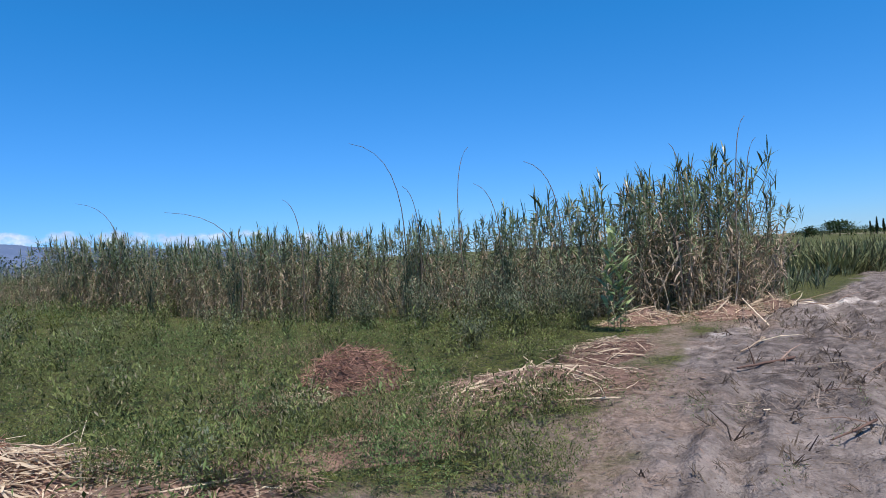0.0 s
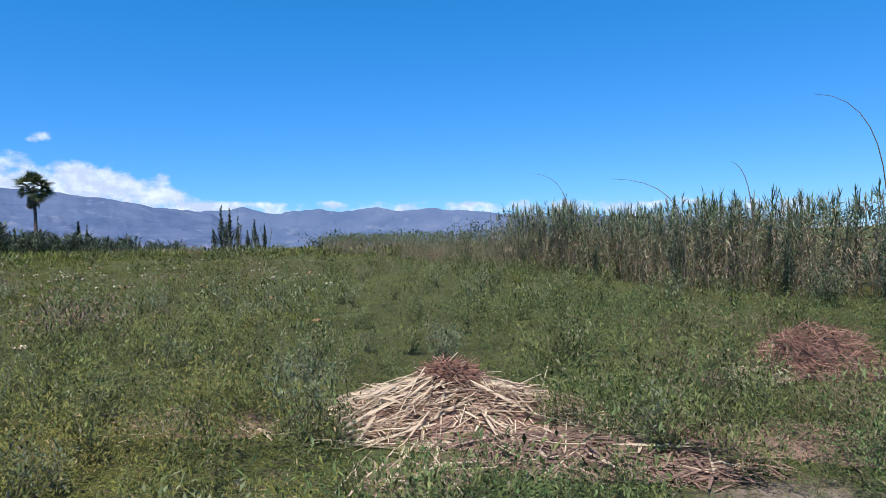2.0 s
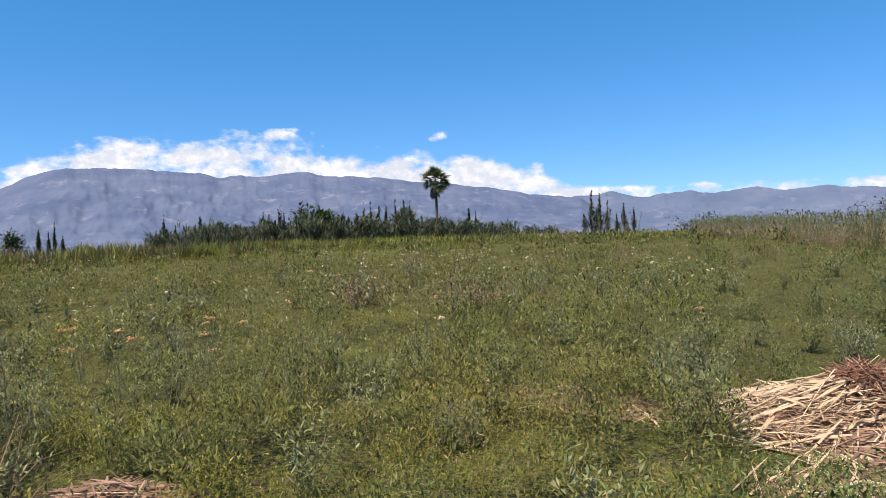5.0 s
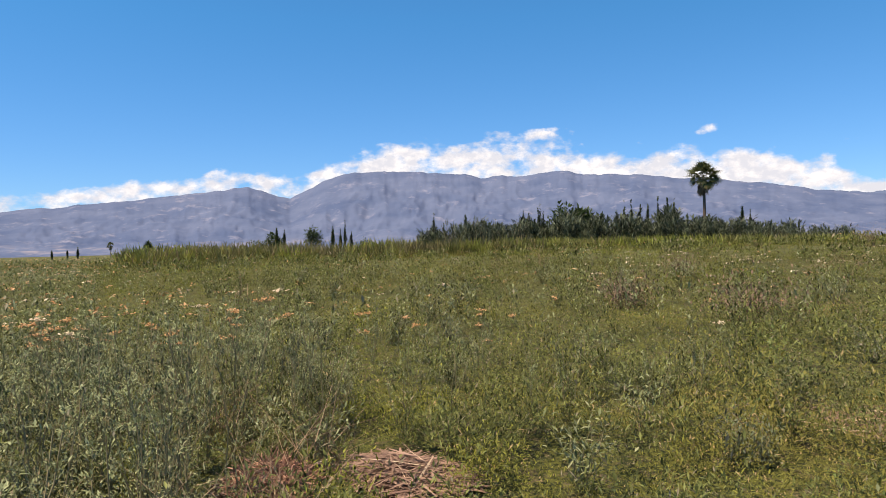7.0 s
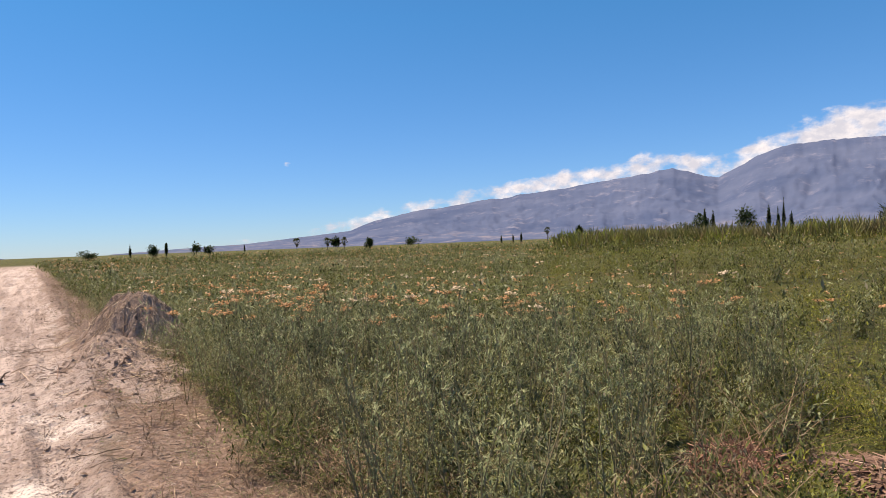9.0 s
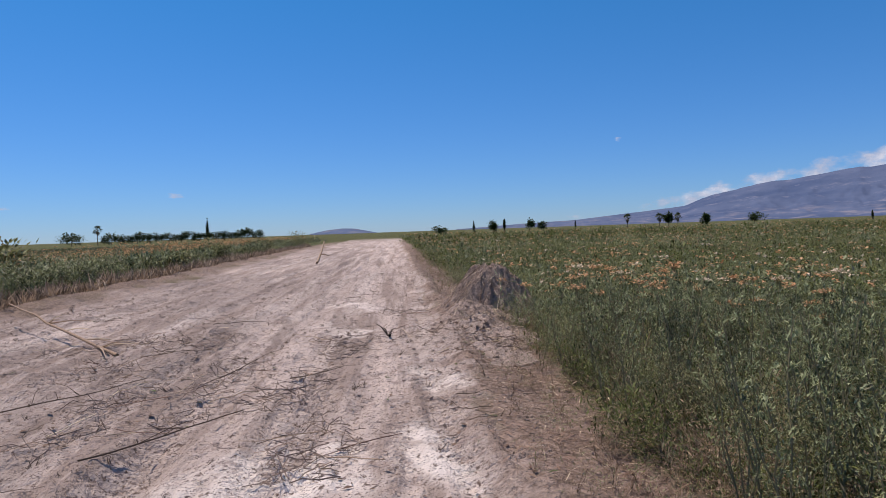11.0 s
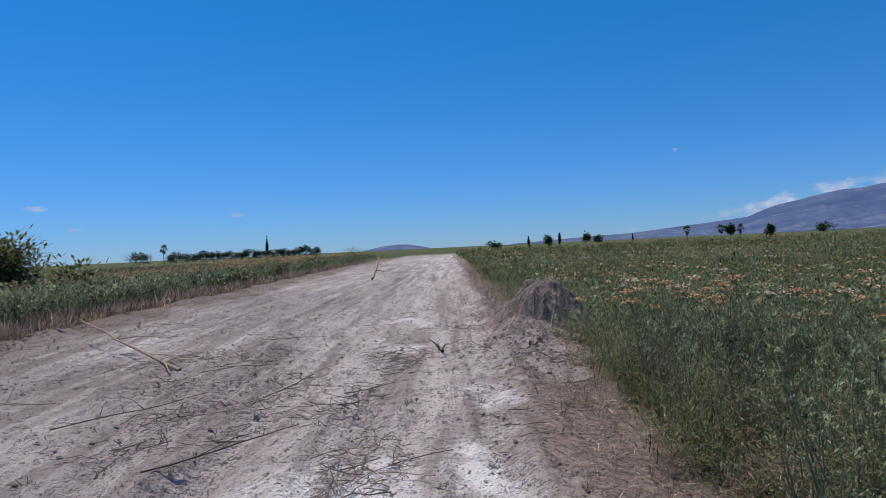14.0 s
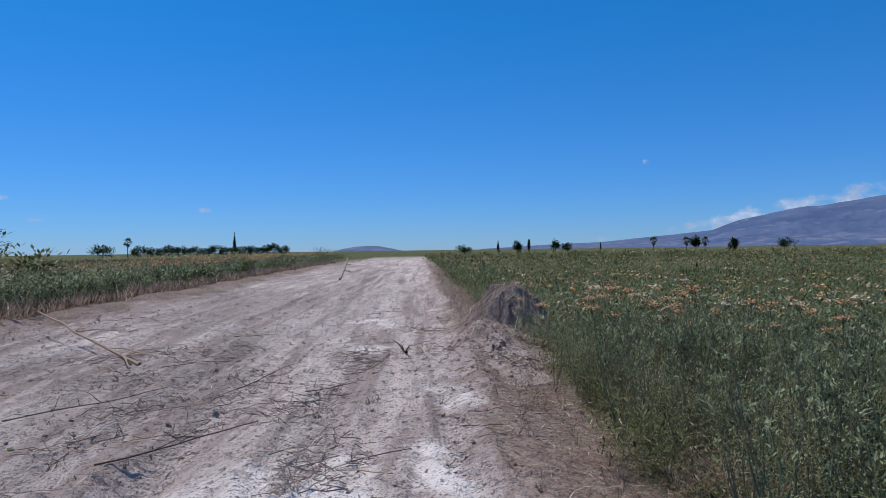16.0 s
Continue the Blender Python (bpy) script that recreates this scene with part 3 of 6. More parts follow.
def cloud_sheet():
    az, el = np.arange(-40, 200, 0.7), np.arange(-0.2, 12, 0.25)
    A, E = np.meshgrid(az, el)
    ridge = np.interp(A, [20, 36, 57, 66, 78, 92, 99, 101, 105, 113, 122, 129, 134, 150], [2.0, 2.9, 3.4, 4.9, 6.0, 6.6, 5.6, 5.2, 5.2, 4.2, 3.2, 2.2, 1.0, 0.3])
    thick = np.interp(A, [0, 8, 22, 30, 40, 50, 55, 58, 62, 68, 80, 95, 99, 103, 110, 120, 130, 136, 142], [0, .5, 1.3, 0.8, 0.9, 0.8, 0.9, 2.6, 3.0, 2.7, 2.9, 2.6, 1.2, 1.7, 2.0, 1.5, 1.1, 0.7, 0.0])
    strength = np.interp(A, [-12, 6, 14, 30, 52, 57, 98, 101, 125, 134, 140], [-0.5, 0.5, 0.64, 0.64, 0.66, 0.84, 0.84, 0.70, 0.64, 0.55, 0.3])
    v = (E - ridge) / np.maximum(thick, 0.05)
    C = strength * smooth(1.25, 0.35, v) - 0.6 * smooth(0.9, 1.5, v)
    for a, e, ra, re, k in ((67.0, 8.75, 1.1, 0.6, 0.60), (136.6, 6.9, 0.5, 0.25, 0.58), (56.5, 7.2, 1.6, 0.4, 0.4), (81.0, 9.2, 5.0, 0.6, 0.64), (187.0, 4.2, 1.2, 0.32, 0.72), (184.5, 2.6, 1.0, 0.28, 0.70), (172.4, 3.4, 0.9, 0.25, 0.62)):
        C = np.maximum(C, k * 1.15 * np.exp(-((A - a) / ra) ** 4 - ((E - e) / re) ** 4) - 0.12)
    R0 = 4700
    X, Y = -np.sin(np.radians(A)) * R0, np.cos(np.radians(A)) * R0
    V = np.stack([X, Y, 1.6 + np.tan(np.radians(E)) * R0], -1).reshape(-1, 3)
    na = len(az)
    i, j = np.meshgrid(np.arange(len(el) - 1), np.arange(na - 1), indexing="ij")
    F = np.stack([i * na + j, i * na + j + 1, (i + 1) * na + j + 1, (i + 1) * na + j], -1).reshape(-1, 4)
    me = mesh_of("cloud_backdrop", (V, F), M_CLOUD, True)
    me.attributes.new("cover", "FLOAT", "POINT").data.foreach_set("value", C.ravel().astype(np.float32))
    ob = tagged(new("cloud_backdrop", me), "white cumulus clouds along the mountain ridge", "clouds", kind="structure")
    ob.visible_shadow = False


cloud_sheet()


# ---- plant shapes ----
def sprig_shape(leaves, height, spread, leaf, seed, stems=3, rise=(0.2, 1.35), lift=0.7):
    """A low bushy weed: a few stems with small leaves all round."""
    r = np.random.default_rng(seed)
    out = []
    for k in range(stems):
        a = r.uniform(0, 6.283)
        d = np.array([math.cos(a), math.sin(a), 0]) * spread * r.uniform(0.3, 1)
        hh = height * r.uniform(0.6, 1.0)
        for q in range(leaves // stems):
            f = r.uniform(0.1, 1) ** lift
            p = d * f * (0.6 + 0.4 * f) + np.array([r.normal(0, spread * 0.16), r.normal(0, spread * 0.16), hh * f])
            out.append(blade(p, r.uniform(0, 6.283), leaf * r.uniform(0.9, 1.7), leaf * r.uniform(0.24, 0.38), r.uniform(*rise), r.uniform(0, 0.6), 1))
    return joined(out)


def weed_stem(seed, height, head, fine=False):
    """One stem of a tall leafy weed: the stem, short leafy side twigs, and a flat-topped flower head or none."""
    r = np.random.default_rng(seed)
    leaves, flowers, k_ = [], [], 0.78 if fine else 1.0
    a = r.uniform(0, 6.283)
    d = np.array([math.cos(a), math.sin(a), 0]) * r.uniform(0.08, 0.30) * height
    u = np.linspace(0, 1, 5)[:, None]
    P = d * u ** 1.2 + np.array([0, 0, height]) * u + np.vstack([[0, 0, 0], r.normal(0, 0.012, (4, 3))])
    stems = [tube(P, np.linspace(0.005, 0.0025, 5), 4)]
    for f in np.concatenate([np.linspace(0.08, 0.38, 3), np.linspace(0.42, 0.99, 10)]):
        p = np.array([np.interp(f, u[:, 0], P[:, c]) for c in range(3)])
        yaw, L = r.uniform(0, 6.283), r.uniform(0.06, 0.20) * (1.1 - 0.75 * f)
        out = np.array([math.cos(yaw), math.sin(yaw), r.uniform(0.3, 1.2)])
        for g in np.linspace(0.1, 1.08, 11 if fine else 7):
            leaves.append(blade(p + out * L * g + r.normal(0, 0.008, 3), yaw + r.normal(0, 1.1), k_ * r.uniform(0.03, 0.056) * (0.7 if f < 0.72 else 1.0), k_ * r.uniform(0.0085, 0.013) * (0.75 if f < 0.72 else 1.0), r.uniform(0.2, 1.4), r.uniform(0.0, 0.6), 1))
    if head:
        top = P[-1]
        for q in range(9):
            c = top + np.array([*(r.normal(0, 0.046, 2)), r.uniform(0.0, 0.03)])
            stems.append(tube([top - [0, 0, 0.05], c], 0.0018, 3))
            for w in range(7):
                flowers.append(blade(c + np.array([*r.normal(0, 0.012, 2), r.uniform(-0.006, 0.012)]), r.uniform(0, 6.283), 0.027, 0.020, r.uniform(-0.5, 1.0), 0.3, 1))
    return joined(stems), joined(leaves), joined(flowers) if flowers else None


def cane_parts(seed, height, dry=0.35, rich=True):
    """A giant cane: jointed stalk, arching strap leaves, papery dry leaves low down."""
    r = np.random.default_rng(seed)
    u = np.linspace(0, 1, 7 if rich else 4)
    bend = r.normal(0, 0.10, 2) * height
    P = np.stack([bend[0] * u ** 2, bend[1] * u ** 2, height * u], 1)
    stalk = tube(P, np.interp(u, [0, 0.7, 1], [0.013, 0.010, 0.004]), 5 if rich else 4)
    green, brown = [], []
    yaw0 = r.uniform(0, 6.283)
    z = 0.25
    k = 0
    while z < height * 0.97:
        f = z / height
        p = np.array([bend[0] * f ** 2, bend[1] * f ** 2, z])
        yaw = yaw0 + (k % 2) * math.pi + r.normal(0, 0.5)
        if f < dry and r.random() < 0.75:
            brown.append(blade(p, yaw, r.uniform(0.25, 0.5), r.uniform(0.025, 0.04), r.uniform(-0.4, 0.5), r.uniform(0.6, 1.6), 2 if rich else 1))
        else:
            green.append(blade(p, yaw, r.uniform(0.30, 0.52) * (1.15 - 0.5 * f), r.uniform(0.034, 0.056), r.uniform(0.40, 1.05), r.uniform(0.3, 1.2), 3 if rich else 1))
        z += r.uniform(0.07, 0.13) * (1.15 - 0.55 * f)
        k += 1
    for q in range(7):
        green.append(blade(P[-1] - [0, 0, 0.05 * q], r.uniform(0, 6.283), r.uniform(0.22, 0.36), 0.028, r.uniform(1.1, 1.5), r.uniform(0, 0.5), 2))
    return stalk, joined(green), joined(brown) if brown else None


def empty_thing(name, at, label, category, group=""):
    ob = new(name)
    ob.location = at
    return tagged(ob, label, category, group)


def leaf_ball(n, size, leaf, seed, flat=1.0, hollow=0.45):
    """A loose clump of leaves with an uneven outline."""
    r = np.random.default_rng(seed)
    out = []
    lobes = [(r.normal(0, 0.42, 3), r.uniform(0.35, 0.62)) for _ in range(9)]
    for k in range(n):
        c, rad = lobes[r.integers(0, 9)]
        v = r.normal(0, 1, 3)
        v /= np.linalg.norm(v)
        p = (c + v * rad * r.uniform(hollow, 1.0)) * size * np.array([1, 1, flat])
        out.append(blade(p, r.uniform(0, 6.283), leaf * r.uniform(0.6, 1.4), leaf * r.uniform(0.35, 0.6), r.uniform(-0.8, 1.2), r.uniform(0, 0.8), 1))
    return joined(out)


# ---- reed thicket ----
THICKET = [(-62, 58), (-44, 47), (-28, 36), (-14, 26.3), (-5.4, 18.6), (-0.8, 16.4), (3.2, 14.6), (5.6, 14.3), (7.6, 16.2), (11.5, 21.5)]
tx, ty = np.array([p[0] for p in THICKET], float), np.array([p[1] for p in THICKET], float)
tl = np.concatenate([[0], np.cumsum(np.hypot(np.diff(tx), np.diff(ty)))])


def thicket_at(l, depth):
    x, y = np.interp(l, tl, tx), np.interp(l, tl, ty)
    x1, y1 = np.interp(l + 0.5, tl, tx), np.interp(l + 0.5, tl, ty)
    x0, y0 = np.interp(l - 0.5, tl, tx), np.interp(l - 0.5, tl, ty)
    dx, dy = x1 - x0, y1 - y0
    n = np.hypot(dx, dy) + 1e-9
    return x - dy / n * depth, y + dx / n * depth


def cane_height(x):
    return np.interp(x, [-60, -28, -19.5, -18, -13.5, -11, -6, 0, 3, 5, 7, 11], [2.1, 1.75, 1.85, 2.75, 2.75, 2.2, 2.25, 2.15, 2.5, 2.95, 3.25, 2.6])


cane_kinds = [cane_parts(100 + i, 2.6, 0.46 + 0.17 * (i % 3)) for i in range(9)]
cane_meshes = [(mesh_of("stalk", a, M_CANE), mesh_of("green_foliage", b, M_CANE_LEAF), mesh_of("dry_foliage", c, M_CANE_DRY)) for a, b, c in cane_kinds]

def plant_cane(kind, x, y, scale, yaw):
    ob = empty_thing("giant_cane", (x, y, float(ground_z(x, y)) - 0.03), "tall green cane with arching leaves and dry lower foliage", "cane", "canes of the thicket")
    ob.rotation_euler = (random.uniform(-0.06, 0.06), random.uniform(-0.06, 0.06), yaw)
    ob.scale = (scale, scale, scale)
    for nm, me in zip(("stalk", "green_foliage", "dry_foliage"), cane_meshes[kind]):
        part(nm, me, None, ob)


l0, l1 = float(np.interp(-16, tx[:8], tl[:8])), tl[-1]
count = 270
ls = np.sort(rng.uniform(l0, l1 - 3.5, count))
for i, l in enumerate(ls):
    x, y = thicket_at(l, rng.uniform(0.0, 1.1))
    plant_cane(i % 9, float(x), float(y), float(cane_height(x) / 2.6 * rng.choice((0.62, 0.78, 0.86, 0.93, 1.0, 1.1)) * rng.uniform(0.94, 1.06)), float(rng.uniform(0, 6.28)))

ls = np.concatenate([rng.uniform(l0, l1 - 2, 1250), rng.uniform(0, l0, 1100)])
dp = np.concatenate([rng.uniform(0.3, 4.0, 1250), rng.uniform(0, 3.0, 1100)])
sparse = (ls > float(np.interp(2.0, tx[:8], tl[:8]))) & (rng.random(len(ls)) < 0.5)
ls, dp = ls[~sparse], dp[~sparse]
# low leafy shoots along the front
ls, dp = np.concatenate([ls, rng.uniform(l0 - 20, l1 - 6, 620)]), np.concatenate([dp, rng.uniform(-0.5, 0.4, 620)])
cx, cy = thicket_at(ls, dp)
cp = on_ground(cx, cy, 0.03)
cs = cane_height(cx) / 2.6 * rng.uniform(0.7, 1.08, len(cx))
cs[-620:] *= rng.uniform(0.35, 0.75, 620)
stalks, greens, browns = [], [], []
pick = rng.integers(0, 9, len(cx))
yw = rng.uniform(0, 6.283, len(cx))
for i, (a, b, c) in enumerate(cane_parts(100 + j, 2.6, 0.58 + 0.14 * (j % 3), False) for j in range(9)):
    k = pick == i
    stalks.append(scatter(a, cp[k], yw[k], cs[k])), greens.append(scatter(b, cp[k], yw[k], cs[k])), browns.append(scatter(c, cp[k], yw[k], cs[k]))
thicket = tagged(new("cane_thicket"), "dense thicket of green and half-dry giant cane", "cane thicket", kind="stuff")
part("stalks", joined(stalks), M_CANE, thicket), part("green_leaves", joined(greens), M_CANE_LEAF, thicket), part("dry_leaves", joined(browns), M_CANE_DRY, thicket)

# long bare whips that stand out above the thicket: foot, top, bow
for x, y, h, lx, ly, bow in ((-5.4, 17.6, 3.1, -1.9, 0.2, 0.7), (-1.0, 16.6, 4.5, -1.2, 0.3, 0.5), (0.55, 16.2, 4.15, 0.2, 0.1, -0.5), (2.65, 15.3, 3.6, -0.7, 0.0, 0.4), (-12.1, 25.0, 4.2, -1.6, 0.3, 0.7),
                             (-0.6, 16.2, 3.3, -0.3, 0.2, 0.3), (1.3, 15.6, 3.2, -0.5, 0.1, 0.3), (6.4, 14.8, 4.3, 0.5, 0.2, 0.3), (7.1, 15.4, 3.9, 0.3, 0.2, -0.3), (5.2, 14.4, 3.7, -0.2, 0.1, 0.2), (-3.6, 17.0, 3.2, -0.4, 0.1, 0.25)):
    u = np.linspace(0, 1, 12)
    P = np.stack([lx * u ** 3 + bow * 0.3 * np.sin(np.pi * u), ly * u ** 2, h * np.sin(u * 1.45) / math.sin(1.45)], 1)
    ob = new("bare_cane", mesh_of("bare_cane", tube(P, np.linspace(0.018, 0.005, 12), 6), M_TWIG, True))
    ob.location = (x, y, float(ground_z(x, y)) - 0.02)
    tagged(ob, "long bare dark cane bowed over the thicket", "cane", "bare canes")

# dry fallen canes at the thicket's end
stick_kinds = []
for i in range(9):
    r = np.random.default_rng(300 + i)
    u = np.linspace(0, 1, 5)
    P = np.stack([u - 0.5, 0.05 * np.sin(u * 3 + i) * r.uniform(-1, 1), 0.02 * r.normal(0, 1, 5)], 1)
    stick_kinds.append(mesh_of("dry_stalk", tube(P, np.linspace(0.0095, 0.006, 5) * r.uniform(0.7, 1.2), 5), M_STRAW if i % 3 else M_OLD_STRAW, True))
strap_kinds = []
for i in range(6):
    V, F = blade((-0.5, 0, 0), 0, 1.0, 0.034, 0.06, 0.05 + 0.09 * i, 4)
    V[:, 2] += 0.008 * np.abs(np.arange(len(V)) % 2)
    strap_kinds.append(mesh_of("dry_strap", (V, F), M_STRAW_LEAF))


def lay(name, me, x, y, z, yaw, pitch, length, parent=None, thick=1.0):
    ob = new(name, me)
    ob.rotation_euler = (random.uniform(0, 6.28), -pitch, yaw)
    ob.scale = (length, thick, thick)
    ob.location = (x, y, z)
    if parent:
        ob.parent = parent
    return ob


for i in range(26):
    f = random.random() ** 0.7
    x = 3.4 + 5.6 * f + random.gauss(0, 0.3)
    y = 13.4 + 3.2 * max(0, f - 0.35) + random.gauss(0, 0.3)
    L = random.uniform(0.5, 1.5)
    pt = random.choice((0.02, 0.03, 0.05, 0.08, 0.15, 0.3))
    ob = lay("dry_cane", stick_kinds[i % 9], x, y, float(ground_z(x, y)) + L * 0.5 * math.sin(pt) + 0.02, random.uniform(0, 6.28), pt, L)
    tagged(ob, "bleached dry cane fallen against the thicket's end", "cane", "fallen dry canes")
dead_kinds = []
for i in range(4):
    a, b, c = cane_parts(330 + i, 1.9, 1.1)
    dead_kinds.append((mesh_of("stalk", a, M_STRAW), mesh_of("dry_foliage", joined([b, c]) if c else b, M_CANE_DRY)))
for i in range(46):
    f = random.random()
    x, y = thicket_at(float(np.interp(3.6, tx[:8], tl[:8])) + f * 7.5, random.uniform(-0.35, 0.5))
    x, y = float(x), float(y)
    ob = empty_thing("dead_cane", (x, y, float(ground_z(x, y)) - 0.03), "dead tan cane with papery leaves at the thicket's edge", "cane", "dead canes")
    ob.rotation_euler, k = (random.gauss(0, 0.25), random.gauss(0, 0.25), random.uniform(0, 6.28)), random.uniform(0.6, 1.1)
    ob.scale = (k, k, k)
    for nm, me in zip(("stalk", "dry_foliage"), dead_kinds[i % 4]):
        part(nm, me, None, ob)


# middle and half-widths of the root tangles
TANGLES = ((-0.53, -7.51, 0.46, 0.23), (-1.6, -8.58, 0.49, 0.24), (-2.95, -9.12, 0.52, 0.26), (-0.44, -9.56, 0.52, 0.25), (-4.14, -9.49, 0.54, 0.26), (-0.03, -6.73, 0.44, 0.22), (-1.43, -5.27, 0.4, 0.21), (-1.1, -11.78, 0.58, 0.28), (-5.5, -11.6, 0.61, 0.29), (-0.29, -11.72, 0.58, 0.28), (-1.68, -7.08, 0.45, 0.23), (-1.74, -11.3, 0.57, 0.28), (4.9, 7.4, 0.5, 0.3), (6.2, 9.0, 0.6, 0.3), (3.2, 6.2, 0.4, 0.2))

# ---- straw heaps ----
def straw_heap(name, label, cx, cy, rx, ry, height, turn, n_stalks, n_straps, litter, seed, light=True, ring=1.0):
    """A heap of cut dry cane: stalks lie down its sides, straps and litter between them."""
    random.seed(seed)
    z0 = float(ground_z(cx, cy))
    heap = empty_thing(name, (cx, cy, z0), label, "straw heap")
    heap.rotation_euler = (0, 0, turn)
    g = np.linspace(-1.15, 1.15, 41)
    X, Y = np.meshgrid(g, g)
    q = np.hypot(X, Y)
    H = lambda a, b: height * (np.clip(1 - np.hypot(a, b), 0, 1) ** 1.15)
    Z = H(X, Y) * 0.9 + (fbm(X * 3 + seed, Y * 3, 0.7, 4, seed) - 0.5) * 0.16 * np.clip(1.1 - q, 0, 1) - 0.06 * (q > 1)
    V = np.stack([X * rx, Y * ry, Z], -1).reshape(-1, 3)
    i, j = np.meshgrid(np.arange(40), np.arange(40), indexing="ij")
    F = np.stack([i * 41 + j, i * 41 + j + 1, (i + 1) * 41 + j + 1, (i + 1) * 41 + j], -1).reshape(-1, 4)
    part("litter_core", (V, F), M_CORE, heap)
    for k in range(n_stalks + n_straps):
        a, f = random.uniform(0, 6.283), random.random() ** 0.6 * ring
        px, py = math.cos(a) * f, math.sin(a) * f
        out = math.atan2(py * ry, px * rx)
        slope = math.atan2(height, 0.5 * (rx + ry)) * random.uniform(0.6, 1.1)
        yaw = out + random.gauss(0, 0.7 if height > 0.3 else 1.2)
        if k < n_stalks:
            me, L, nm = stick_kinds[k % 9 if light else (k % 3) * 3], 0.18 + 0.75 * random.random() ** 1.8, "dry_stalk"
        else:
            me, L, nm = strap_kinds[k % 6], random.uniform(0.2, 0.7), "dry_strap"
        ob = lay(nm, me, px * rx, py * ry, float(H(px, py)) + 0.015 + random.uniform(0, 0.04), yaw, -slope * math.cos(yaw - out) + random.gauss(0, 0.12) + (random.uniform(0.3, 0.8) if random.random() < 0.06 and height > 0.15 else 0), L, heap, random.uniform(0.28, 0.72) * (1.0 if light else 0.5) * (1.0 if k < n_stalks else 1.3))
        ob.rotation_euler[0] = random.uniform(-0.6, 0.6) if k >= n_stalks else ob.rotation_euler[0]
    r = np.random.default_rng(seed)
    a, f = r.uniform(0, 6.283, litter), r.random(litter) ** 0.55 * 1.12
    px, py = np.cos(a) * f, np.sin(a) * f
    bits = [blade((-0.5, 0, 0), 0, 1.0, w, 0.1, 0.25, 2) for w in (0.03, 0.045, 0.07)]
    sc = r.uniform(0.1, 0.42, litter)
    shape = scattered(bits, np.stack([px * rx, py * ry, H(px, py) * 0.95 + r.uniform(0.0, 0.05, litter)], 1), np.stack([sc, sc, sc * 0.5], 1), 0.3)
    tagged(part("straw_litter", shape, M_STRAW_LEAF if light and height > 0.25 else M_LITTER, heap), kind="stuff")
    return heap


straw_heap("straw_heap", "heap of bleached cut cane and straw lying in the weeds", -3.68, 4.9, 1.42, 0.92, 0.40, 0.5, 175, 200, 2500, 41)
straw_heap("brown_litter_spread", "flat brown spread of crushed cane beside the straw heap", -2.3, 4.5, 1.2, 0.5, 0.10, 0.2, 40, 40, 1300, 46, light=True)
straw_heap("cut_cane_heap", "low spread of cut dry cane at the edge of the track", 0.95, 7.65, 1.55, 0.95, 0.22, 0.55, 90, 110, 1900, 42)
straw_heap("cut_cane_trail", "trail of dry cut cane leading to the thicket", 2.35, 10.0, 1.3, 0.6, 0.10, 1.05, 70, 30, 420, 47)
for sx, sy, srx, turn_ in ((3.9, 13.2, 0.9, 0.1), (5.5, 13.4, 1.0, 0.3), (7.0, 14.5, 1.0, 0.9)):
    straw_heap("dry_cane_skirt", "tan skirt of broken canes and dead leaves before the thicket", sx, sy, srx, 0.55, 0.30, turn_, 16, 34, 620, int(sx * 30))
straw_heap("flat_straw_spread", "thin brown straw spread trodden into the weeds", -0.9, 5.6, 1.2, 0.5, 0.05, 0.1, 34, 14, 420, 43, light=False)
straw_heap("small_straw_heap", "small tangled heap of dry brown straw among weeds", -4.8, -0.38, 0.5, 0.30, 0.13, 0.9, 10, 10, 800, 44, light=False)
straw_heap("straw_tuft", "fan of long pale dry cane leaves in green weeds", -2.95, 3.5, 0.42, 0.3, 0.10, 0.9, 4, 34, 60, 49)
straw_heap("straw_scatter", "scattered dry straw bits on green weeds", -5.5, 3.6, 0.85, 0.45, 0.04, 0.3, 14, 16, 240, 45)


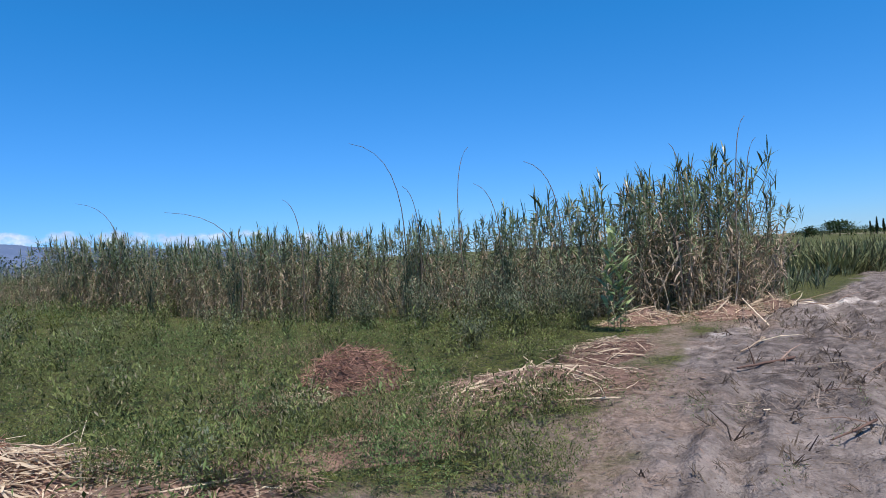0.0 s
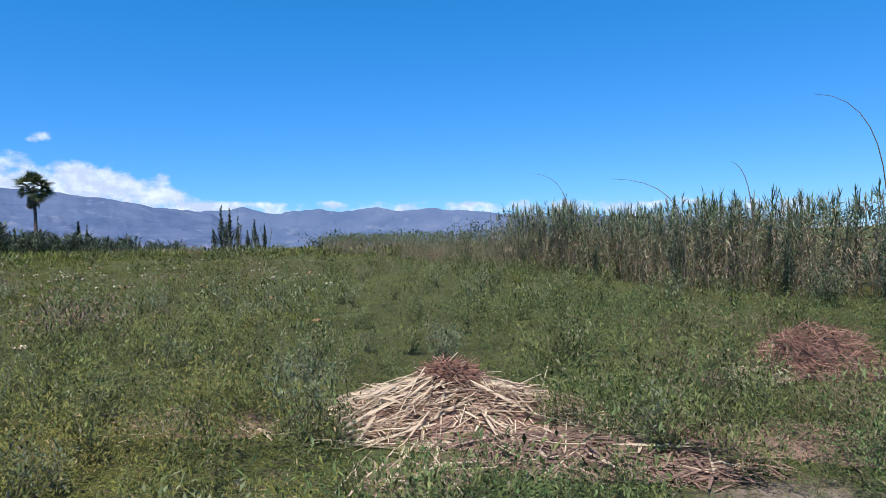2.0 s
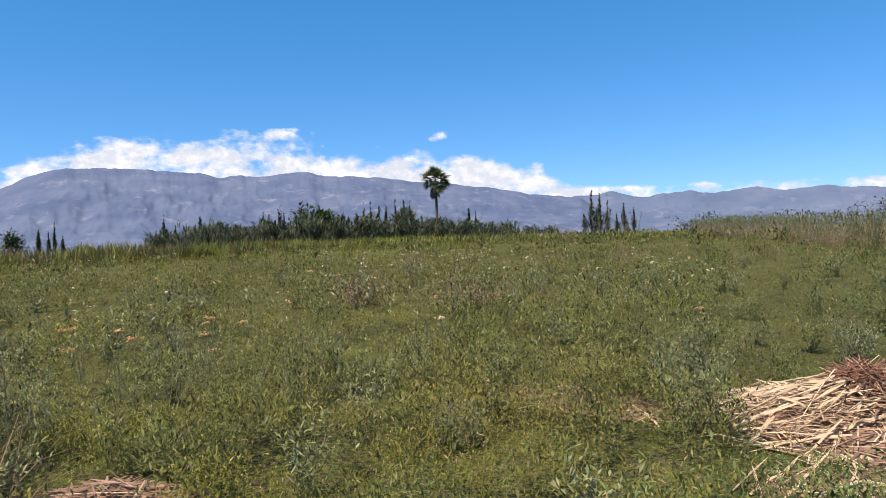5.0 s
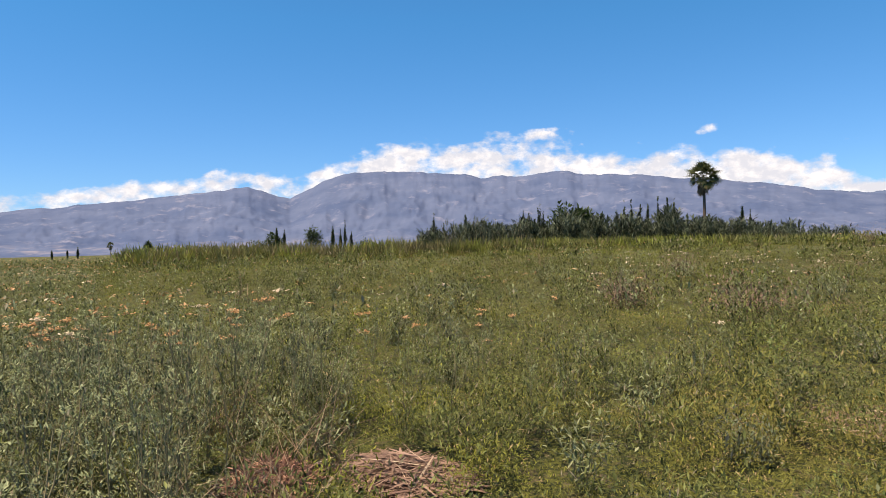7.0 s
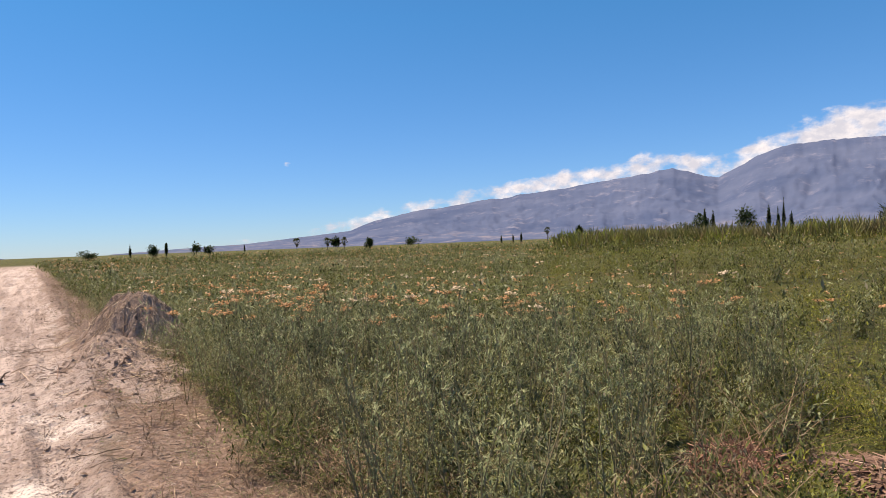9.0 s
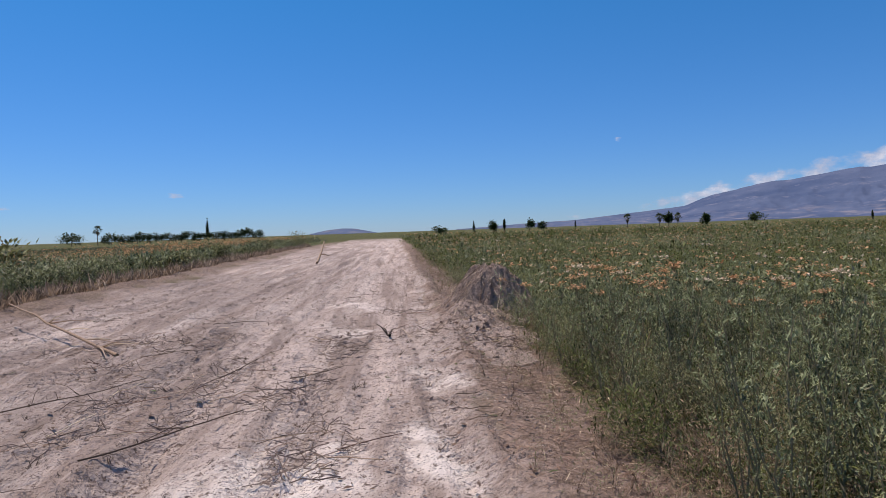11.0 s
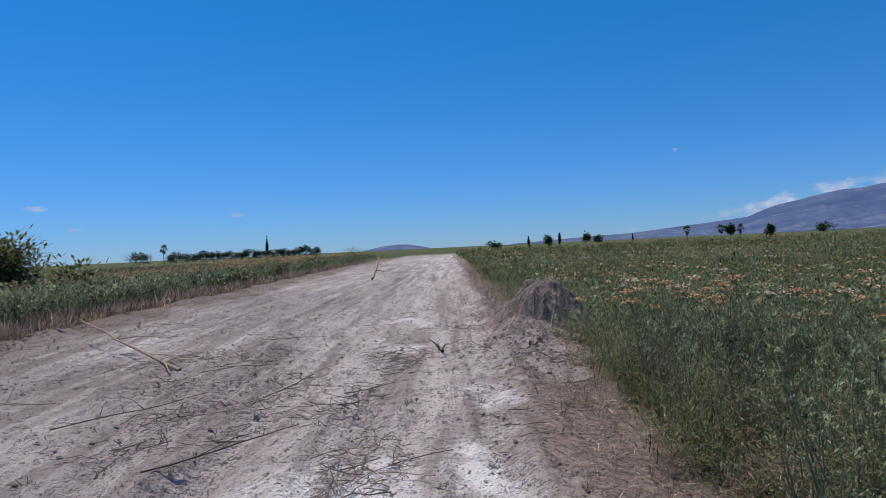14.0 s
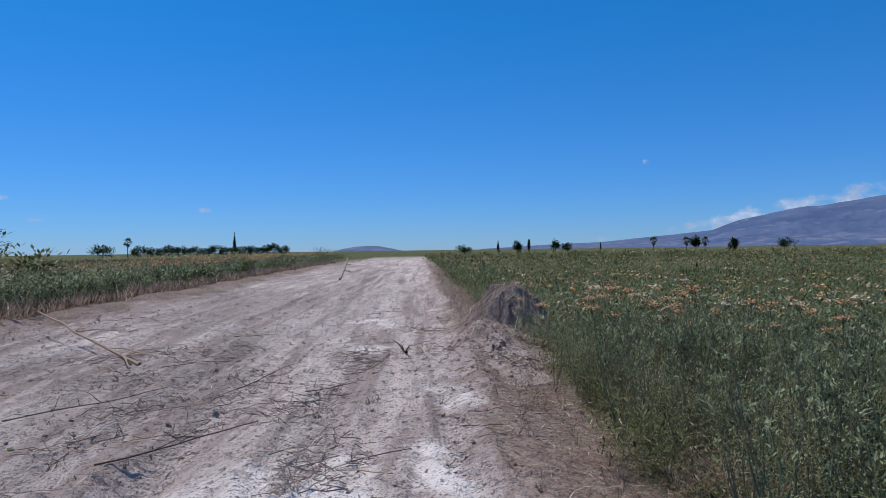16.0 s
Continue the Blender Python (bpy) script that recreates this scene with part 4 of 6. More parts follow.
def brush_heap(label, cx, cy, rx, ry, height, seed, mat=None, twigs=900, core=True):
    """A tangle of fine twigs."""
    r = np.random.default_rng(seed)
    heap = empty_thing("brush_heap", (cx, cy, float(ground_z(cx, cy))), label, "brush heap", "brush heaps")
    out = []
    for k in range(twigs):
        a, f = r.uniform(0, 6.283), r.random() ** 0.5
        p = np.array([math.cos(a) * f * rx, math.sin(a) * f * ry, height * (1 - f ** 2) ** 0.6 * r.uniform(0.5, 1.1)])
        d = r.normal(0, 1, 3) * [1, 1, 0.4]
        d /= np.linalg.norm(d)
        L = r.uniform(0.12, 0.35)
        P = p + np.linspace(-0.5, 0.5, 4)[:, None] * d * L + r.normal(0, 0.015, (4, 3))
        P[:, 2] = np.maximum(P[:, 2], 0.0)
        out.append(tube(P, r.uniform(0.002, 0.005), 3))
    g = np.linspace(-1, 1, 21)
    X, Y = np.meshgrid(g, g)
    Z = height * 0.72 * np.clip(1 - (X ** 2 + Y ** 2), 0, 1) ** 0.7 * (0.75 + 0.5 * fbm(X, Y, 0.5, 3, seed)) - 0.03
    i, j = np.meshgrid(np.arange(20), np.arange(20), indexing="ij")
    if core:
        part("litter_core", (np.stack([X * rx * 0.95, Y * ry * 0.95, Z], -1).reshape(-1, 3), np.stack([i * 21 + j, i * 21 + j + 1, (i + 1) * 21 + j + 1, (i + 1) * 21 + j], -1).reshape(-1, 4)), M_CORE, heap)
    tagged(part("twig_tangle", joined(out), mat or M_RED_BRUSH, heap), kind="stuff")
    for k in range(14 if core else 3):
        a = r.uniform(0, 6.283)
        lay("dry_stalk", stick_kinds[k % 9], math.cos(a) * rx * 0.9, math.sin(a) * ry * 0.9, 0.06, a + r.normal(0, 0.8), r.normal(0, 0.1), r.uniform(0.3, 0.7), heap, 0.6)
    return heap


brush_heap("round tangle of reddish-brown dry brush in green weeds", -1.2, 8.3, 0.66, 0.5, 0.50, 70)
straw_heap("pale_stalk_spread", "pale cut stalks spilling from the brush heap", -1.75, 7.55, 0.55, 0.32, 0.06, 0.8, 40, 16, 160, 48)
brush_heap("small flat patch of reddish dried brush in weeds", -4.65, -1.22, 0.36, 0.28, 0.14, 71)
b = brush_heap("reddish dry brush on top of the straw heap", -3.68, 4.95, 0.24, 0.20, 0.16, 72)
b.location.z += 0.30


# flat tangles of torn roots and twigs on the track
for i, (x, y, rx, ry) in enumerate(TANGLES):
    h = brush_heap("flat tangle of torn roots and twigs on bare soil", x, y, rx * 1.7, ry * 1.7, 0.035, 80 + i, M_TANGLE, 75, False)
    h.rotation_euler = (0, 0, 0.7 * i)

# ---- meadow weeds ----
def polar_places(n, r0, r1, a0, a1, power=1.0):
    a = np.radians(rng.uniform(a0, a1, n))
    r = np.sqrt(rng.uniform(r0 ** 2, r1 ** 2, n)) if power == 1 else r0 * (r1 / r0) ** rng.random(n)
    return -np.sin(a) * r, np.cos(a) * r


def thicket_front(x, y):
    """Positive in front of the thicket, on the camera's side."""
    return np.interp(x, tx[:8], ty[:8]) - y


HEAPS = ((-6.63, -11.04, 0.85), (-6.1, -10.0, 0.5), (-3.75, 4.85, 0.95), (0.95, 7.75, 1.0), (-1.25, 8.2, 0.7), (-1.75, 7.55, 0.35), (-4.65, -1.22, 0.42), (-4.2, -1.1, 0.3), (-4.8, -0.38, 0.42), (-4.35, -0.4, 0.3), (-2.9, 4.3, 0.5), (-2.2, 4.25, 0.45), (-1.5, 4.3, 0.35), (1.9, 8.3, 0.6))


def meadow_ok(x, y):
    s, w = track_sw(x, y)
    ok = (bare_share(x, y) < 0.35) & ((thicket_front(x, y) > -0.5) | (x < -45)) & (w < west_edge(s)) & ((west_edge(s) - w > 0.45 + 0.9 * (fbm(x, y, 1.4, 3, 25) - 0.5)) | (s > -1.5) | (rng.random(np.shape(x)) < 0.06))
    ok &= rng.random(np.shape(x)) < 1 - np.where(s > 0, 0.35, 0.85) * litter_share(x, y)
    for hx, hy, hr in HEAPS:
        ok &= np.hypot(x - hx, y - hy) > hr
    return ok


near_sprigs = [sprig_shape(40, 0.34, 0.14, 0.0245, 500 + i, 6, (-0.1, 1.4)) for i in range(5)]
mid_sprigs = [sprig_shape(27, 0.38, 0.19, 0.030, 520 + i, 5, (-0.1, 1.4)) for i in range(5)]
far_sprigs = [sprig_shape(24, 0.44, 0.32, 0.046, 540 + i, 4, (-0.1, 1.4)) for i in range(5)]
wide_sprigs = [sprig_shape(18, 0.46, 0.7, 0.105, 560 + i, 3, (0.1, 1.4)) for i in range(5)]
dry_sprigs = []
for i in range(4):
    r = np.random.default_rng(580 + i)
    dry_sprigs.append(joined([tube([(0, 0, 0), (*(r.normal(0, 0.06, 2)), 0.22), (*(r.normal(0, 0.13, 2)), r.uniform(0.3, 0.5))], (0.004, 0.003, 0.0015), 3) for k in range(4)]
                             + [blade((*(r.normal(0, 0.07, 2)), r.uniform(0.1, 0.45)), r.uniform(0, 6.283), r.uniform(0.03, 0.08), 0.012, 0.6, 0.5, 1) for k in range(14)]))
bare_sprigs = []
for i in range(4):
    r = np.random.default_rng(590 + i)
    bare_sprigs.append(joined([tube([(*(r.normal(0, 0.03, 2)), 0), (*(r.normal(0, 0.08, 2)), r.uniform(0.15, 0.25)), (*(r.normal(0, 0.16, 2)), r.uniform(0.25, 0.5))], (0.003, 0.0022, 0.001), 3) for k in range(11)]))
meadow = tagged(new("meadow_weeds"), "dense low green meadow weeds with fine leaves", "weeds", kind="stuff")
for nm, shapes, n, r0, r1, k0, k1 in (("near_weeds", near_sprigs, 9500, 3.0, 7.5, 0.5, 1.0), ("middle_weeds", mid_sprigs, 12000, 7.5, 17, 0.55, 1.05),
                                      ("farther_weeds", far_sprigs, 12500, 17, 42, 0.6, 1.2), ("far_weeds", wide_sprigs, 13000, 42, 130, 0.6, 1.2)):
    x, y = polar_places(n, r0, r1, -12, 158)
    k = meadow_ok(x, y)
    x, y = x[k], y[k]
    grain = {7.5: 0.8, 17: 1.2, 42: 2.2, 130: 4.5}[r1]
    lump = fbm(x, y, grain, 3, 8)
    sc = (k0 + (k1 - k0) * rng.random(len(x)) ** 1.5) * (0.6 + 0.9 * smooth(0.30, 0.68, lump)) * np.where(rng.random(len(x)) < 0.07, 1.5, 1.0)
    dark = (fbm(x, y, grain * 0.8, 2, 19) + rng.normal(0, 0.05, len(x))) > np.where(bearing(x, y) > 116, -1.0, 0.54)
    dead = (fbm(x, y, grain * 2.2, 3, 29) + rng.normal(0, 0.06, len(x))) > 0.77
    g = on_ground(x, y, 0.02)
    light = ~dark & ~dead
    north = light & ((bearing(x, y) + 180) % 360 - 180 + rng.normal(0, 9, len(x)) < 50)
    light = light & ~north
    part(nm, scattered(shapes, g[light], sc[light], 0.12), M_MEADOW if r1 < 20 else M_MEADOW_FAR, meadow)
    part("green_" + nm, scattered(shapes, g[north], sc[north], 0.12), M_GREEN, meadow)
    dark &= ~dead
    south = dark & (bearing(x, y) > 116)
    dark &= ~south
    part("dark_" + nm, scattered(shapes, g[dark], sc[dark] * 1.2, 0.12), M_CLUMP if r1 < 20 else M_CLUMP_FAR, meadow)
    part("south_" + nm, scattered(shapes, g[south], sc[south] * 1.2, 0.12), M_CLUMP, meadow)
    # rounded darker mounds standing out of the low weeds
    hx_, hy_ = polar_places({7.5: 60, 17: 150, 42: 260, 130: 260}[r1], r0, r1, -8, 158)
    rad = rng.uniform(0.14, 0.30, len(hx_)) * (grain / 0.8) ** 0.6
    cx_, cy_ = (np.repeat(q, 13) + rng.normal(0, 0.55, 13 * len(hx_)) * np.repeat(rad, 13) for q in (hx_, hy_))
    sc_ = np.repeat(rad / 0.22, 13) * rng.uniform(0.7, 1.25, len(cx_)) * (1.25 - 0.6 * np.clip(np.hypot(cx_ - np.repeat(hx_, 13), cy_ - np.repeat(hy_, 13)) / np.repeat(rad, 13), 0, 1.2))
    ok_ = meadow_ok(cx_, cy_)
    size_ = np.clip(sc_ * (1.3 if r1 < 42 else 1.0), 0.4, 2.6)
    part("mounded_" + nm, scattered(shapes, on_ground(cx_, cy_, 0.02)[ok_], size_[ok_], 0.1), M_CLUMP, meadow)
    part("dry_" + nm, scattered(dry_sprigs, g[dead], sc[dead] * (0.6 if r1 < 20 else 1.2), 0.2), M_DRY_STEM, meadow)

# ---- tall flowering weeds ----
HEADS = ((1, 0, 1), (1, 1, 0), (1, 0, 0), (0, 0, 0), (0, 0, 0), (0, 1, 0), (1, 0, 0), (0, 0, 0), (0, 0, 0), (1, 0, 0))
weed_stems = [[weed_stem(600 + 10 * i + j, (1.0, 0.86, 0.72)[j], HEADS[i][j], i in (4, 7, 8)) for j in range(3)] for i in range(10)]
weed_kinds = [(joined([q[0] for q in st]), joined([q[1] for q in st]), joined([q[2] for q in st if q[2]]) if any(q[2] for q in st) else None) for st in weed_stems]
weed_meshes = [[(mesh_of("stem", a, M_STEM), mesh_of("foliage", b, M_WEED), mesh_of("flower_head", c, M_CREAM if i == 2 else M_RUST) if c else None) for a, b, c in st] for i, st in enumerate(weed_stems)]
WEED_LABELS = ("tall leafy green weed with flat cream flower heads", "tall leafy green weed with rust-brown flower heads", "tall leafy green weed without flowers")


def plant_weed(i, x, y, scale, yaw):
    ob = empty_thing("flowering_weed", (x, y, float(ground_z(x, y)) - 0.02), WEED_LABELS[2 if not any(HEADS[i]) else (0 if i == 2 else 1)], "weed", "flowering weeds")
    ob.rotation_euler, ob.scale = (0, 0, yaw), (scale * 1.1, scale * 1.1, scale)
    for a, b, c in weed_meshes[i]:
        stem = part("stem", a, None, ob)
        part("foliage", b, None, stem)
        if c:
            part("flower_head", c, None, stem)


def weed_density(x, y):
    """Thick along the track's west verge and over the south-west, thin elsewhere."""
    s, w = track_sw(x, y)
    off = west_edge(s) - w + (fbm(x, y, 1.6, 3, 90) - 0.5) * 1.6
    az, r = bearing(x, y), np.hypot(x, y)
    strip = smooth(0.15, 0.5, off) * smooth(7.5, 3.0, off) * smooth(-2.0, -3.2, s) * smooth(93, 110, az)
    field = 0.38 * smooth(110, 122, az) * smooth(5, 12, r) * smooth(0.8, 1.5, off)
    patch = 0.45 * np.exp(-((x + 18) / 6) ** 2 - ((y - 9.5) / 4) ** 2) + 0.16 * np.exp(-((x + 8.3) / 2.6) ** 2 - ((y + 0.8) / 1.6) ** 2)
    return np.clip(np.maximum(np.maximum(strip, field), patch) + (0.022 + 0.06 * smooth(62, 78, az)) * (off > 1.2), 0, 1) * (fbm(x, y, 3.0, 3, 12) * 1.4 + 0.3)


x, y = polar_places(2600, 3.0, 15, 45, 158)
k = (rng.random(len(x)) < weed_density(x, y)) & meadow_ok(x, y) & ((np.hypot(x, y) > 5.6) | (bearing(x, y) > 107))
x, y = x[k], y[k]
order = np.argsort(np.hypot(x, y))
for i in order[:290]:
    plant_weed(int(rng.integers(0, 10)) if math.hypot(x[i], y[i]) > 7.6 else int(rng.choice((4, 7, 8))), float(x[i]), float(y[i]), float(rng.uniform(0.80, 1.05) * (0.68 + 0.62 * fbm(x[i], y[i], 1.3, 2, 46))) * (1.0 if bearing(x[i], y[i]) > 100 else 0.72), float(rng.uniform(0, 6.28)))
x2, y2 = polar_places(9000, 15, 60, 45, 158)
x3, y3 = polar_places(9000, 60, 170, 100, 158)
k2, k3 = (rng.random(9000) < weed_density(x2, y2)) & meadow_ok(x2, y2), (rng.random(9000) < 0.8 * weed_density(x3, y3)) & meadow_ok(x3, y3)
# the east verge too
s4, o4 = -12 - 95 * rng.random(3400) ** 1.4, 2.3 + 15 * rng.random(3400) ** 2.0
s4, o4 = np.concatenate([s4, -7 - 55 * rng.random(2600) ** 1.3]), np.concatenate([o4, 1.9 + 2.6 * rng.random(2600) ** 1.2])
w4 = east_edge(s4) + o4
x4, y4 = s4 * UX + w4 * NX, s4 * UY + w4 * NY
fx = np.concatenate([x[order[290:]], x2[k2], x3[k3], x4])
fy = np.concatenate([y[order[290:]], y2[k2], y3[k3], y4])
fr = np.hypot(fx, fy)


def thin(shape, share, grow, seed):
    """Fewer, larger pieces of a shape of alike leaves, for plants far off."""
    V, F = shape
    per = 4 if len(V) % 4 == 0 and len(F) * 4 == len(V) else 6
    n = len(V) // per
    q = np.sort(np.random.default_rng(seed).choice(n, max(3, int(n * share)), replace=False))
    P = V.reshape(n, per, 3)[q]
    c = P.mean(1, keepdims=True)
    P = c + (P - c) * grow
    f = F[: len(F) // n]
    return P.reshape(-1, 3), (f[None] + (np.arange(len(q)) * per)[:, None, None]).reshape(-1, 4)


far_weed_leaves = [thin(b, *((0.02, 6.8) if i in (4, 7, 8) else (0.04, 3.8)), 3) for i, (a, b, c) in enumerate(weed_kinds)]
far_flowers = [thin(c, 0.12, 2.7, 4) if c else None for a, b, c in weed_kinds]
mid_weed_leaves = [thin(b, *((0.065, 4.0) if i in (4, 7, 8) else (0.11, 2.4)), 3) for i, (a, b, c) in enumerate(weed_kinds)]
far_weed_flowers = [thin(c, 0.13, 1.8, 4) if c else None for a, b, c in weed_kinds]
pick, yw = rng.integers(0, 10, len(fx)), rng.uniform(0, 6.283, len(fx))
pale = np.hypot((fx + 18) / 8, (fy - 9.5) / 6) < 1
pick[pale] = rng.choice((2, 2, 4), pale.sum())
back = rng.random(6000) < smooth(2.6, 5.0, o4)
pick[-6000:] = np.where(back, rng.choice((0, 1, 9, 5), 6000), rng.choice((4, 7, 8), 6000))
sc = rng.uniform(0.75, 1.1, len(fx)) * np.where(fr > 60, 1.15, 1.0)
sc[-6000:] *= 1.15
pl = on_ground(fx, fy, 0.02)
lv, cr, ru = [], [], []
for i in range(10):
    k = pick == i
    n1, n2 = k & (fr < 30), k & (fr >= 30)
    lv.append(scatter(mid_weed_leaves[i], pl[n1], yw[n1], sc[n1])), lv.append(scatter(far_weed_leaves[i], pl[n2], yw[n2], sc[n2]))
    if far_weed_flowers[i]:
        n3, n4 = k & (fr < 50), k & (fr >= 50)
        (cr if i == 2 else ru).append(scatter(far_weed_flowers[i], pl[n3], yw[n3], sc[n3]))
        (cr if i == 2 else ru).append(scatter(far_flowers[i], pl[n4], yw[n4], sc[n4]))
weeds = tagged(new("flowering_weed_field"), "wide field of green weeds with cream and rust flower heads", "weeds", kind="stuff")
part("weed_leaves", joined(lv), M_WEED, weeds), part("cream_flowers", joined(cr), M_CREAM, weeds), part("rust_flowers", joined(ru), M_RUST, weeds)

# feathery under-growth below the tall weeds
feather = [sprig_shape(72, 0.80, 0.24, 0.025, 640 + i, 8, (0.0, 1.3), 0.5) for i in range(4)]
x, y = polar_places(900, 2.6, 17, 95, 160)
s, w = track_sw(x, y)
off = west_edge(s) - w
k = (np.hypot(x + 6.63, y + 11.04) > 1.1) & (rng.random(len(x)) < smooth(0.55, 0.85, off) * smooth(7.0, 3.5, off) * smooth(-2.0, -3.2, s) * smooth(95, 109, bearing(x, y))) & ((np.hypot(x, y) > 5.4) | (bearing(x, y) > 109))
# rounded bushes, with a close row along the verge
srow = -3.0 - 19 * rng.random(150) ** 1.3
wrow = west_edge(srow) - np.interp(srow, [-14, -9, -6, -3], [0.55, 0.7, 0.95, 1.15]) - rng.uniform(0, 0.35, 150)
keep_ = (srow < -14.2) | (srow > -11.6)
srow, wrow = srow[keep_], wrow[keep_]
hx_, hy_ = np.concatenate([x[k], srow * UX + wrow * NX]), np.concatenate([y[k], srow * UY + wrow * NY])
rad = rng.uniform(0.18, 0.38, len(hx_))
hx2, hy2, rad2 = (np.repeat(q, 6) for q in (hx_, hy_, rad))
cx_, cy_ = hx2 + rng.normal(0, 0.5, len(hx2)) * rad2, hy2 + rng.normal(0, 0.5, len(hx2)) * rad2
sc_ = (0.52 + 0.95 * rad2) * (1.15 - 0.45 * np.clip(np.hypot(cx_ - hx2, cy_ - hy2) / rad2, 0, 1.3)) * rng.uniform(0.85, 1.15, len(cx_))
under = tagged(new("feathery_undergrowth"), "feathery grey-green undergrowth below tall weeds", "weeds", kind="stuff")
part("fine_leaves", scattered(feather, on_ground(cx_, cy_, 0.02), sc_, 0.16), M_FEATHER, under)


# ---- shrubs ----
def shrub(x, y, width, height, label, mat, seed, n=700, leaf=0.05, stems=9, name="shrub", ball=False):
    r = np.random.default_rng(seed)
    ob = empty_thing(name, (x, y, float(ground_z(x, y)) - 0.03), label, "shrub")
    st, lv2 = [], []
    for k in range(stems):
        a = r.uniform(0, 6.283)
        tip = np.array([math.cos(a) * width * 0.5 * r.uniform(0.2, 1), math.sin(a) * width * 0.5 * r.uniform(0.2, 1), height * r.uniform(0.6, 1.0)])
        u = np.linspace(0, 1, 6)[:, None]
        P = tip * np.array([1, 1, 0]) * u ** 1.3 + tip * np.array([0, 0, 1]) * u + np.vstack([[0, 0, 0], r.normal(0, 0.03 * width, (5, 3))])
        st.append(tube(P, np.linspace(0.014, 0.003, 6) * height / 1.2, 4))
        for q in range(n // stems):
            f = r.uniform(0.12, 1.02)
            p = np.array([np.interp(f, u[:, 0], P[:, c]) for c in range(3)]) + r.normal(0, 0.085 * width, 3) * (0.4 + f)
            p[2] = max(p[2], 0.02)
            lv2.append(blade(p, r.uniform(0, 6.283), leaf * r.uniform(0.7, 1.5), leaf * r.uniform(0.22, 0.36), r.uniform(0.1, 1.4), r.uniform(0, 0.6), 1))
    for q in st:
        part("stem", q, M_STEM, ob)
    if ball:
        V, F = leaf_ball(n, 1.0, 1.0, seed + 5, 1.0, 0.35)
        V = V.reshape(-1, 4, 3)
        c = V.mean(1, keepdims=True)
        V = (c / 1.25 * np.array([width * 0.5, width * 0.5, height * 0.5]) + (V - c) * leaf + np.array([0, 0, height * 0.52])).reshape(-1, 3)
        V[:, 2] = np.maximum(V[:, 2], 0.0)
        lv2 = [(V, F)]
    part("foliage", joined(lv2), mat, ob)
    return ob


for i, (x, y, wd, ht) in enumerate(((1.9, 13.4, 2.0, 1.45), (0.8, 14.0, 2.0, 1.3), (-0.5, 14.6, 1.8, 1.05), (2.6, 12.9, 1.2, 1.25), (-1.8, 15.2, 1.7, 0.9), (1.4, 12.6, 1.3, 0.9))):
    shrub(x, y, wd, ht, "grey-green feathery shrub before the cane thicket", M_GREY, 700 + i, 2600, 0.06)
for i, (x, y, wd, ht, m, lb) in enumerate(((-5.25, 4.75, 0.55, 0.5, M_GREY, "small dark grey-green bush beside the straw heap"), (0.35, 11.0, 0.9, 0.62, M_GREY, "grey-green bush in the meadow"),
                                           (-8.4, 5.3, 0.9, 0.5, M_GREY, "low grey-green bush in the meadow"), (-4.45, 0.75, 0.5, 0.52, M_BROAD, "broad-leaved grey-green weed in short weeds"),
                                           (-3.1, 2.0, 0.5, 0.5, M_BROAD, "broad-leaved grey-green weed in short weeds"), (-12.5, 6.0, 2.6, 0.7, M_VERGE, "brownish dry shrub patch in the meadow"),
                                           (-15.5, 4.5, 2.2, 0.65, M_VERGE, "brownish dry shrub patch in the meadow"), (-50.0, 33.6, 3.2, 1.3, M_VERGE, "brown dry bush on the grassy rise"),
                                           (-25, 9.5, 2.4, 0.8, M_VERGE, "brownish dry shrub patch in the meadow"))):
    shrub(x, y, wd, ht, lb, m, 720 + i, 1700 if ht > 0.6 else (240 if m is M_BROAD else 420), 0.085 if wd > 1 else (0.055 if m is M_BROAD else 0.055))
for i, (x, y, wd, ht) in enumerate(((-5.6, 17.9, 0.9, 2.3), (-0.9, 15.9, 0.8, 2.4), (-9.2, 21.0, 1.1, 2.4), (-2.8, 16.7, 0.7, 1.7), (1.5, 15.0, 0.7, 2.1), (-14.5, 25.6, 1.2, 2.6), (-20.0, 29.3, 1.4, 2.6))):
    shrub(x, y, wd, ht, "slim dark green bush standing in the thicket's front", M_DARK_BUSH, 790 + i, 900, 0.075, 10, "dark_bush")
shrub(4.75, -26.6, 3.7, 2.85, "tall olive-green willow bush beside the track", M_OLIVE, 750, 9000, 0.19, 24, "willow_bush", True)
shrub(7.0, -28.5, 3.6, 2.4, "olive-green willow bush behind another bush", M_OLIVE, 751, 4000, 0.12, 14, "willow_bush", True)
for i, (s5, o5, wd, ht) in enumerate(((-34, 2.5, 2.6, 1.15), (-42, 2.2, 2.6, 1.3), (-47, 3.5, 3.4, 1.6), (-60, 3.0, 3.5, 1.6), (-80, 2.0, 4.0, 1.8))):
    w5 = float(east_edge(s5)) + o5
    shrub(s5 * UX + w5 * NX, s5 * UY + w5 * NY, wd, ht, "bushy green shrub along the east verge", M_OLIVE, 760 + i, 2000, 0.13, ball=True)

